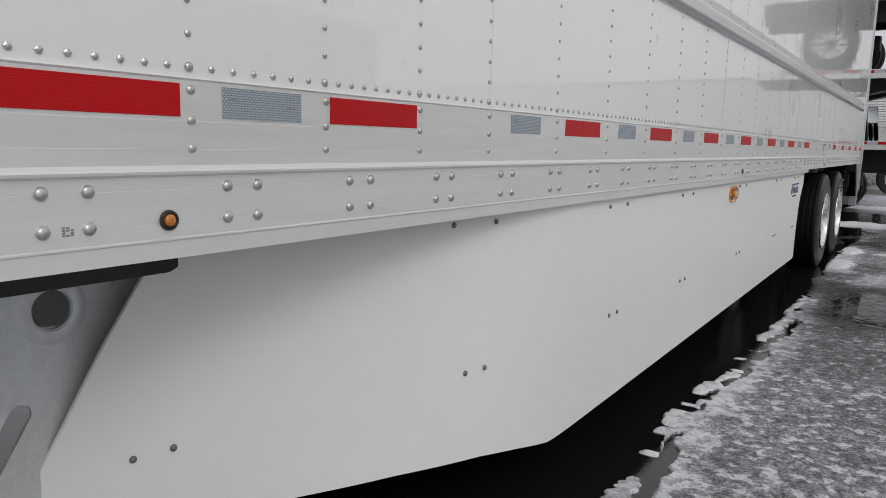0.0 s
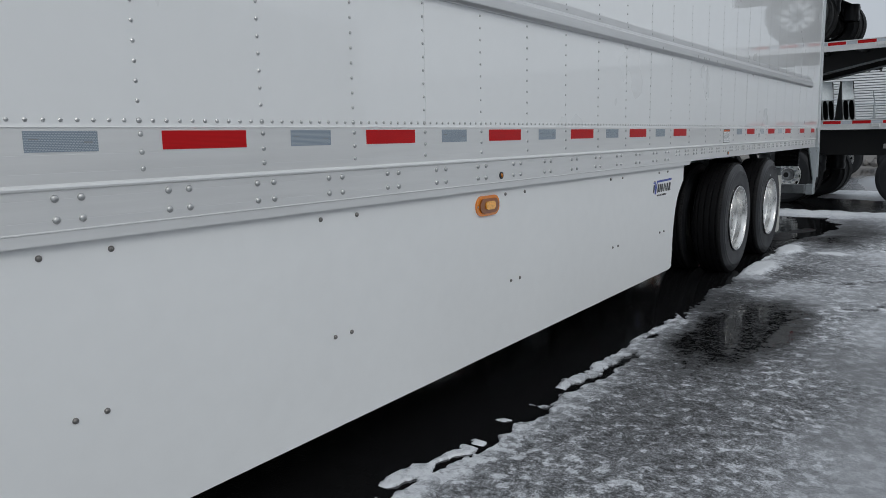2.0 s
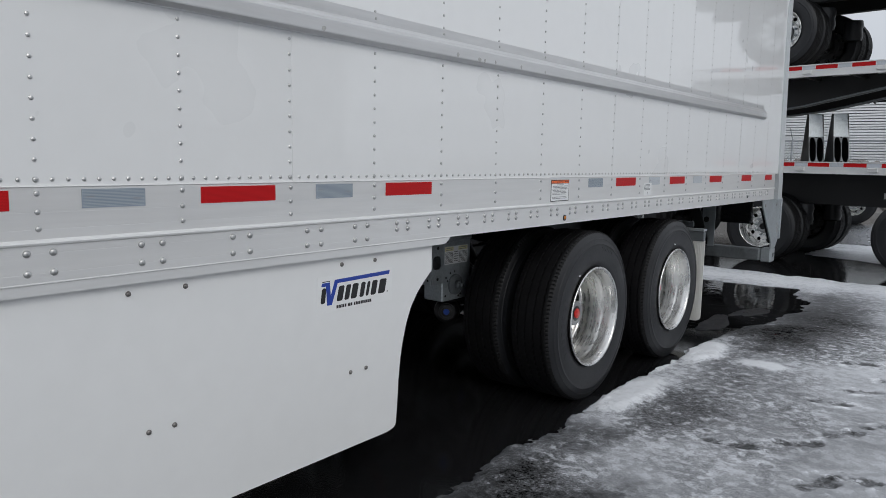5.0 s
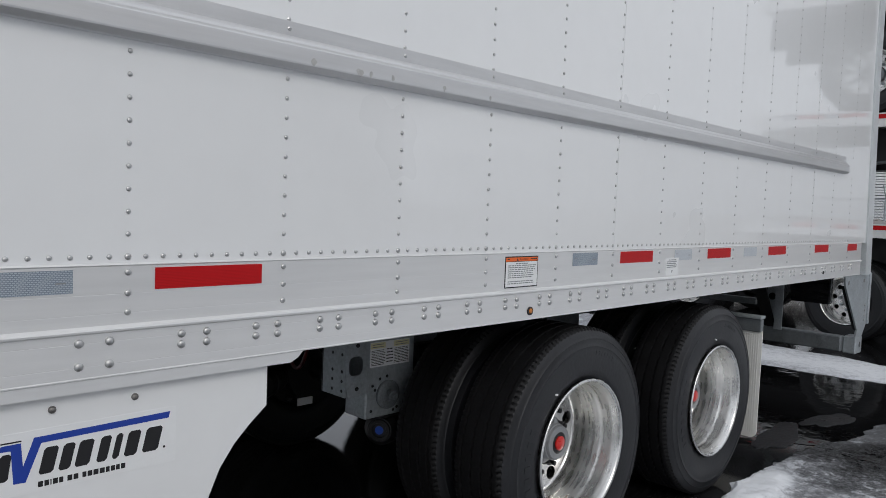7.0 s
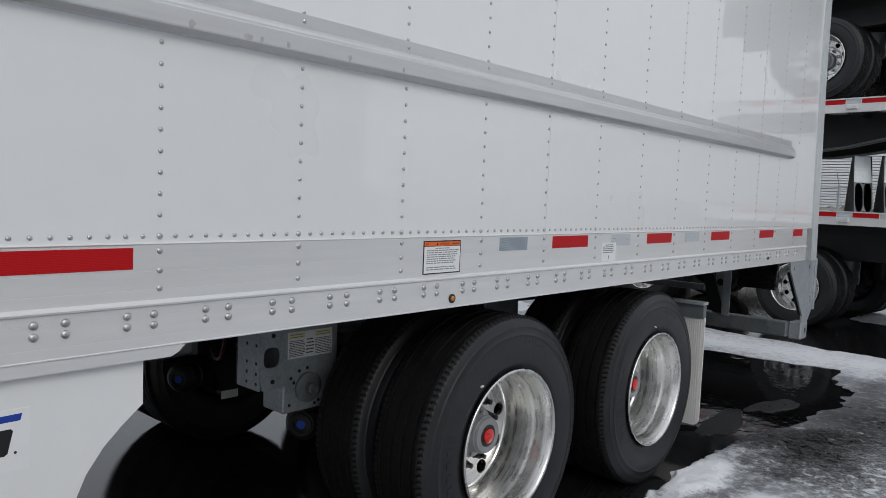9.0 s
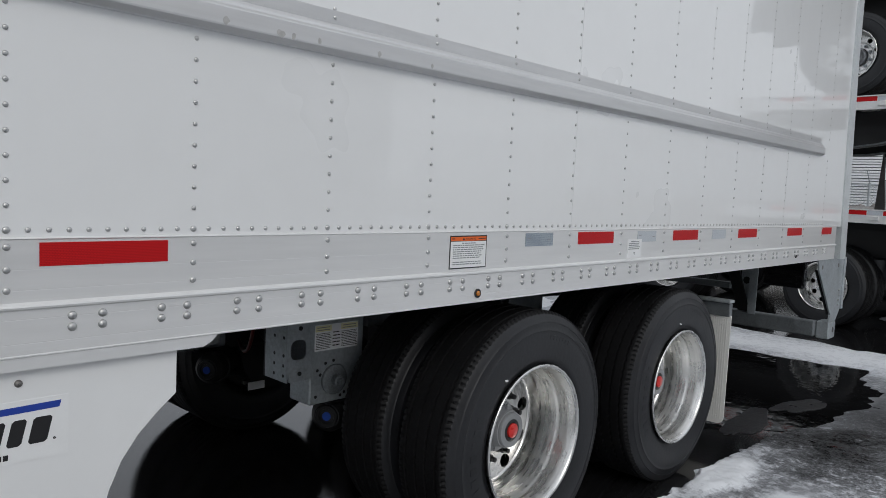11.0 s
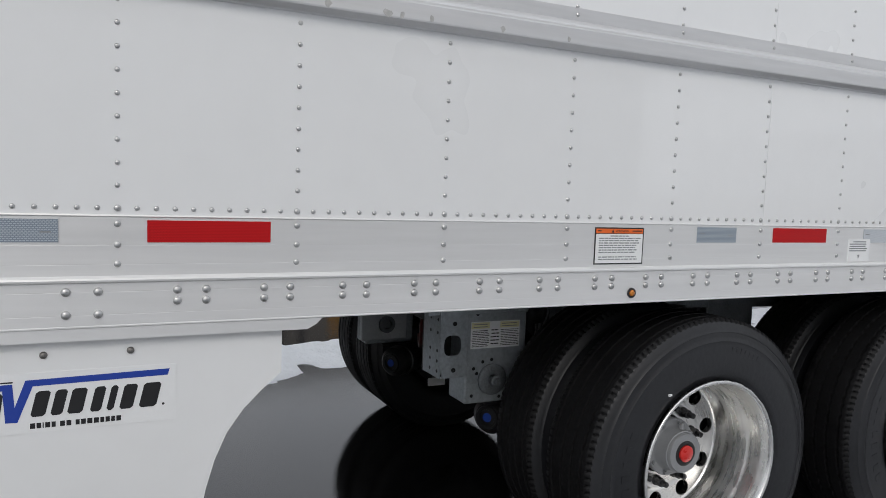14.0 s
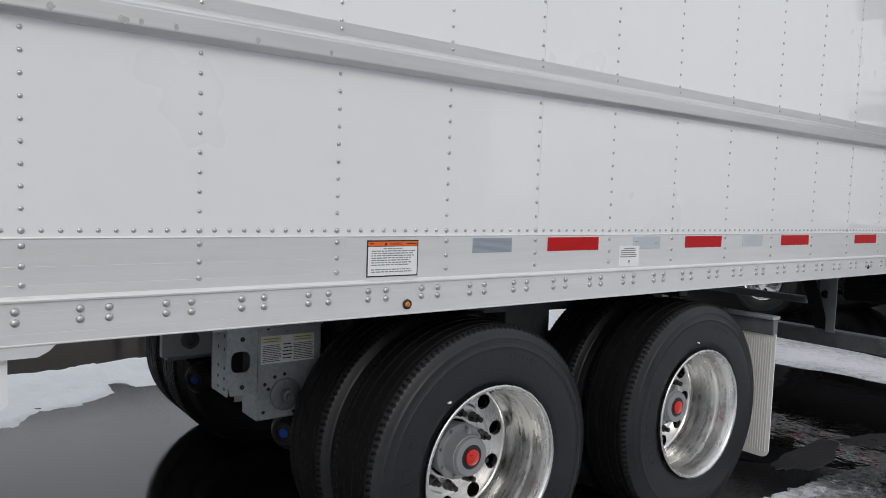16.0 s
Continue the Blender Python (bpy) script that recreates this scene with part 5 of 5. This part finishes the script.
def flatbed(name, z, x0, x1, label, wheels_x=(), beam="flat", wz=0.5, deep=0.62):
    """An open-deck trailer; its near side runs along local x at local y 0, the deck top at local z 0."""
    root = tagged(new(name), label, "trailer", group="stacked flatbed trailers")
    root.matrix_world = pose(OX, OY, z, 0, 0, TH)
    p = lambda nm, bm, m_, lb="", sm=False: part(nm, bm, m_, root, lb, sm)
    for y0, y1 in ((-0.012, 0.03), (2.56, 2.602)):
        p("side_rail", boxb(x0, x1, y0, y1, -0.165, -0.004, 0.006), ALU)
    bm = bmesh.new()
    box(bm, x0, x1, -0.022, -0.010, -0.012, 0.0)
    box(bm, x0, x1, -0.022, -0.010, -0.165, -0.150)
    p("rail_lip", bm, ALU)
    k = 0
    x = x0 + 0.03
    while x + 0.46 < x1:
        p("red_reflector", boxb(x, x + 0.279, -0.0145, -0.0118, -0.068, -0.016), RED)
        p("silver_reflector", boxb(x + 0.287, x + 0.450, -0.0145, -0.0118, -0.068, -0.016), TAPE_F)
        if k % 2 == 0:
            p("stake_pocket", boxb(x + 0.30, x + 0.42, -0.045, -0.012, -0.128, -0.078, 0.004), ALU)
        x += 0.457
        k += 1
    for i in range(16):
        y = 0.03 + i * 0.1585
        p("deck_plank", boxb(x0, x1, y + 0.002, y + 0.1565, -0.045, -0.006), ALU if i % 5 else WOOD)
    for y in (0.70, 1.76):
        if beam == "flat":
            p("main_beam", boxb(x0, x1, y, y + 0.12, -deep, -0.10, 0.006), BLACK)
        else:
            n_ = 24
            top = [(x0 + (x1 - x0) * i / n_, -0.10) for i in range(n_ + 1)]
            bot = [(x0 + (x1 - x0) * i / n_, -0.24 - 0.34 * smooth(1.9, -0.4, x0 + (x1 - x0) * i / n_)) for i in range(n_, -1, -1)]
            p("main_beam", prism(bmesh.new(), top + bot, "y", y, y + 0.12), BLACK)
            p("beam_flange", prism(bmesh.new(), bot + [(u, v + 0.014) for u, v in bot[::-1]], "y", y - 0.05, y + 0.17), CHAS)
    x = x0 + 0.3
    while x < x1:
        p("cross_member", boxb(x - 0.03, x + 0.03, 0.03, 2.56, -0.16, -0.05), BLACK)
        x += 0.61
    for wx in wheels_x:
        for yy, rz, full in ((0.045, -90, True), (0.375, -90, False), (2.545, 90, True), (2.215, 90, False)):
            wheel(root, pose(wx, yy, wz, 0, 0, rz), full, None if full else RIM_DULL, cap=wx < -1, spin=random.uniform(0, 36), nuts=NUT_B, tyre=TYRE_FAR)
        p("axle", rod(bmesh.new(), (wx, 0.2, wz), (wx, 2.4, wz), 0.063, 16), BLACK, "", True)
        p("suspension", boxb(wx - 0.45, wx + 0.12, 0.72, 0.86, wz - 0.06, -0.55 if wz < -0.7 else -0.3, 0.01), BLACK)
        p("suspension", boxb(wx - 0.45, wx + 0.12, 1.74, 1.88, wz - 0.06, -0.55 if wz < -0.7 else -0.3, 0.01), BLACK)
        for yy in (0.62, 1.86):
            p("air_spring", lathe(bmesh.new(), [(0.07, -0.17), (0.13, -0.15), (0.145, -0.08), (0.13, 0.0), (0.145, 0.08), (0.13, 0.15), (0.07, 0.16)], 18, pose(wx + 0.38, yy + 0.06, wz + 0.20, 0, -90, 0)), RUBBER, "", True)
            p("brake_chamber", lathe(bmesh.new(), [(0.0005, -0.16), (0.075, -0.15), (0.082, -0.02), (0.088, 0.0), (0.078, 0.06), (0.0005, 0.09)], 18, pose(wx - 0.30, yy + 0.18, wz - 0.02, 0, 0, 20)), PLASTIC, "", True)
    return root


lower = flatbed("flatbed_trailer", 1.468, -9.0, 3.3, "aluminium flatbed trailer standing on its wheels", (-2.2, 0.0, 1.97), "flat", -0.966)
middle = flatbed("flatbed_trailer", 2.790, -9.0, 3.3, "aluminium flatbed trailer stacked on another", (), "arch")
upper = flatbed("flatbed_trailer", 4.250, -9.0, 3.3, "topmost flatbed trailer with its wheels on a deck", (0.08, 2.05), "flat", -0.953, 0.49)
# straps' winch bars under the far side of the middle deck
for a, b in ((0.13, 0.35), (0.38, 0.57), (0.665, 0.87), (1.21, 1.45)):
    bar = bmesh.new()
    rod(bar, (a, 2.61, -0.325), (b, 2.61, -0.325), 0.017, 8)
    for q in (a, b):
        rod(bar, (q - 0.012, 2.61, -0.325), (q + 0.012, 2.61, -0.325), 0.042, 10)
    box(bar, (a + b) / 2 - 0.02, (a + b) / 2 + 0.02, 2.60, 2.62, -0.325, -0.16)
    part("winch_bar", bar, BLACK, middle)
# timber blocks between the decks
for x in (-8.2, -2.9):
    for y in (0.75, 1.80):
        blk = part("timber_block", boxb(-0.1, 0.1, -0.12, 0.12, 0.0, 0.745, 0.008), WOOD)
        blk.matrix_world = pose(OX, OY, 1.463, 0, 0, TH) @ Matrix.Translation((x, y, 0))
        tagged(blk, "squared timber block between stacked decks", "block", group="timber blocks")
part("plate", boxb(1.42, 1.60, 0.69, 0.698, -0.50, -0.42), PAPER, lower)


def wedge(x, label):
    """A folded plate stand: closed black sides, an added black back for the shade inside, a grey leaning face with two
    arched openings.
    """
    root = tagged(new("coil_rack_bracket"), label, "bracket", group="brackets on the deck")
    root.matrix_world = pose(OX, OY, 1.4635, 0, 0, TH) @ Matrix.Translation((x, 0.30, 0)) @ pose(0, 0, 0, 0, 0, 38)
    H_, W_ = 0.68, 0.20
    lean = lambda z: 0.16 * z / H_
    P = lambda u, v, w: Vector((u, lean(v) + w, v))
    bm = bmesh.new()
    holed(bm, 0.0, W_, 0.0, 0.36, [(0.052, 0.178, 0.0445, 0.172, 4.0), (0.148, 0.178, 0.0445, 0.172, 4.0)], P, 0.006)
    part("slotted_frame", bm, CHAS, root, "dark steel frame with two arched openings")
    bm = bmesh.new()
    vs = [bm.verts.new(P(u, v, w)) for w in (0, 0.006) for u, v in ((0, 0.36), (W_, 0.36), (W_ * 0.92, H_), (W_ * 0.04, H_))]
    for f in ((0, 1, 2, 3), (7, 6, 5, 4), (0, 4, 5, 1), (1, 5, 6, 2), (2, 6, 7, 3), (3, 7, 4, 0)):
        bm.faces.new([vs[k] for k in f])
    part("face_plate", bm, GALV, root, "grey steel face plate")
    for xx in (-0.006, W_ * 0.47, W_):
        part("side_plate", prism(bmesh.new(), [(0.008, 0.0), (lean(H_) + 0.008, H_), (0.20, H_), (0.34, 0.0)], "x", xx, xx + 0.006), BLACK, root)
    part("dark_backing", prism(bmesh.new(), [(0.20, H_), (0.206, H_), (0.346, 0.0), (0.34, 0.0)], "x", 0.0, W_), BLACK, root)
    return root


wedge(0.53, "black and grey folded steel bracket on a deck")
wedge(0.86, "black and grey folded steel bracket on a deck")


# ---- far yard: a parked rig, corrugated hall, fence, gravel bank ----
rig = tagged(empty("parked_rig", -1.4, 24.4, 0.0, 5), "dark parked truck chassis with polished wheels", "truck")
for wx in (0.0, 1.35):
    for yy, rz, full in ((0.0, -90, True), (0.335, -90, False)):
        wheel(rig, pose(wx + 0.05, yy, 0.5, 0, 0, rz), full, None if full else RIM_DULL, cap=False, nuts=NUT_B, tyre=TYRE_FAR)
part("chassis_rail", boxb(-4, 6, 0.75, 0.95, 0.75, 1.05, 0.01), BLACK, rig)
part("fuel_tank", lathe(bmesh.new(), [(0.0005, 0.5), (0.26, 0.5), (0.28, 0.53), (0.28, 0.9), (0.26, 0.93), (0.0005, 0.93)], 28, pose(1.6, 0.3, 0.62)), POLISH, rig, "", True)
part("deck", boxb(-4, 6, 0.05, 2.5, 1.05, 1.2, 0.01), BLACK, rig)
for xx in (1.2, 2.4):
    part("bracket", boxb(xx - 0.04, xx + 0.04, 0.15, 0.5, 0.55, 1.05, 0.006), GALV, rig)

# a low dark trailer beyond the stacked ones, made up to darken the ground's reflection
parked = tagged(empty("added_dark_trailer", -5.0, 20.6, 0.0, -7), "low black trailer added to darken the ground's reflection behind the flatbeds", "trailer")
part("deck", boxb(-10.0, 0.3, 0.0, 2.5, 1.05, 1.25, 0.01), BLACK, parked)
part("side_skirt", boxb(-9.8, -0.2, 0.02, 0.06, 0.22, 1.05, 0.006), BLACK, parked)
part("rear_bumper", boxb(0.20, 0.30, 0.1, 2.4, 0.35, 1.05, 0.02), BLACK, parked)
part("main_beam", boxb(-9.8, 0.1, 0.75, 0.90, 0.6, 1.05, 0.006), BLACK, parked)
for wx in (-1.4, -2.7):
    for yy, rz in ((0.10, -90), (2.40, 90)):
        wheel(parked, pose(wx, yy, 0.51, 0, 0, rz), False, RIM_DULL, tyre=TYRE_FAR)

CORR = mat("corrugated_sheet", (0.90, 0.915, 0.93), 0.45, metal=0.0, var=0.05, scale=1.0)
hall = tagged(empty("corrugated_hall", 0, 46, 0), "long hall clad in pale corrugated sheet", "building")
bm = bmesh.new()
pitch, rows = 0.135, 41
prev = None
for i in range(rows * 4 + 1):
    z = (i // 4 + (0.0, 0.02, 0.70, 0.72)[i % 4]) * pitch
    off = (0.12, -0.03, -0.025, 0.12)[i % 4]
    cur = (bm.verts.new((-60, off, z)), bm.verts.new((40, off, z)))
    if prev:
        bm.faces.new((prev[0], prev[1], cur[1], cur[0]))
    prev = cur
part("wall", bm, CORR, hall, "level corrugations", False)
part("back_wall", boxb(-60, 40, 0.12, 0.3, 0, rows * pitch), CORR, hall)
part("roof", prism(bmesh.new(), [(-0.2, rows * pitch - 0.05), (14, rows * pitch + 0.5), (28, rows * pitch - 0.05)], "x", -60.3, 40.3), CORR, hall)

fence = tagged(empty("chain_link_fence", 0, 33.5, 0), "galvanised chain-link fence with slanted arms", "fence")
fx0, fx1 = -22.0, 12.0
x = fx0
while x <= fx1:
    post = part("post", rod(bmesh.new(), (x, 0, 0), (x, 0, 2.35), 0.035, 10), GALV, fence, "", True)
    part("arm", rod(bmesh.new(), (x, 0, 2.33), (x - 0.05, -0.22, 2.75), 0.018, 8), GALV, fence)
    x += 3.4
part("top_rail", rod(bmesh.new(), (fx0, 0, 2.28), (fx1, 0, 2.28), 0.022, 8), GALV, fence, "", True)
bm = bmesh.new()
def wire(bm, a, b, w=0.004):
    a, b = Vector(a), Vector(b)
    d = (b - a).normalized()
    s_ = Vector((d.z, 0, -d.x)) * w
    v = [bm.verts.new(q) for q in (a - s_, b - s_, b + s_, a + s_)]
    bm.faces.new(v)
x = fx0
while x < fx1:
    for sgn in (1, -1):
        wire(bm, (x, 0.004 * sgn, 0.1), (x + sgn * 2.15, 0.004 * sgn, 2.25))
    x += 0.11
part("mesh_wire", bm, GALV, fence)
bm = bmesh.new()
for dy, z in ((-0.06, 2.46), (-0.13, 2.58), (-0.20, 2.71)):
    rod(bm, (fx0, dy, z), (fx1, dy, z), 0.005, 5)
part("barbed_wire", bm, GALV, fence)

STONE = mat("gravel_stone", (0.20, 0.19, 0.18), 0.8, var=0.3, scale=3)
bm = bmesh.new()
for i in range(900):
    x, y = random.uniform(-16, 8), random.uniform(30.0, 33.0)
    h = 0.15 + 1.35 * smooth(30.0, 32.6, y)
    r = random.uniform(0.07, 0.2)
    bmesh.ops.create_icosphere(bm, subdivisions=1, radius=r, matrix=pose(x, y, h, random.uniform(0, 360), random.uniform(0, 360), 0) @ Matrix.Diagonal((1, random.uniform(0.6, 1), random.uniform(0.5, 0.8), 1)))
tagged(part("stone_bank", bm, STONE), "bank of broken grey stones along the fence", "stones", kind="stuff")
def earth(x, y, u, v):
    return -0.05 + 1.6 * smooth(29.5, 32.6, y)
tagged(bank("earth_bank", -60, 40, 29.0, 34.0, 60, 14, earth, "grey earth bank along the fence", STONE), category="bank")

WALLM = mat("weathered_wall", (0.13, 0.12, 0.11), 0.8, var=0.3, scale=0.8)
# behind the walk: an unseen dark shed, added to darken reflections in the trailer side
shed = tagged(empty("added_dark_shed", 21, 0, 0), "unseen dark shed added to darken reflections in the trailer side", "building")
part("wall", boxb(0.0, 0.4, 1, 26, 0, 6.2, 0.02), WALLM, shed)
part("roof", prism(bmesh.new(), [(-0.4, 6.2), (14, 6.2), (14, 6.6), (7, 7.2), (-0.4, 6.4)], "y", 0.7, 26.3), CORR, shed)

# across the yard: a dark hall, posts and a rusty container, mirrored in the wet asphalt
far_hall = tagged(empty("far_hall", -27, 30, 0), "long dark hall across the yard", "building")
part("wall", boxb(-0.5, 0.0, -60, 60, 0, 6.4, 0.02), WALLM, far_hall)
part("roof", prism(bmesh.new(), [(-16, 6.4), (0.4, 6.4), (0.4, 6.6), (-8, 7.4), (-16, 6.6)], "y", -60.4, 60.4), CORR, far_hall)
for y in (11.6, 12.3, 16.0, 22.0):
    pole = tagged(part("yard_post", rod(bmesh.new(), (0, 0, 0), (0, 0, 4.4), 0.10, 12), BLACK, None, "", True), "dark steel post across the yard", "post", group="yard posts")
    pole.location = (-21, y, 0)
RUST = mat("rusty_yellow_paint", (0.40, 0.20, 0.03), 0.6, var=0.4, scale=5)
cab = tagged(empty("storage_container", -22.5, 14.9, 0.0), "rusty yellow steel container across the yard", "container")
part("body", boxb(-1.2, 1.2, -0.9, 0.9, 0.2, 3.9, 0.03), RUST, cab)
part("skid", boxb(-1.1, 1.1, -0.8, 0.8, 0.0, 0.2), BLACK, cab)

# dark rubbed spots on the lip of the rub rail
for y, w, z in ((6.697, 0.020, 1.847), (6.852, 0.030, 1.8435), (6.892, 0.018, 1.844), (6.973, 0.014, 1.846), (7.186, 0.016, 1.846), (7.404, 0.012, 1.845), (5.95, 0.02, 1.846)):
    bm = bmesh.new()
    n_ = 9
    ring = [(y + w * 0.5 * math.cos(2 * math.pi * i / n_) * random.uniform(0.5, 1.1), z + 0.006 + 0.011 * math.sin(2 * math.pi * i / n_) * random.uniform(0.6, 1.1)) for i in range(n_)]
    prism(bm, ring, "x", 0.0348, 0.0353)
    tpart("scuff", bm, SCUFF)
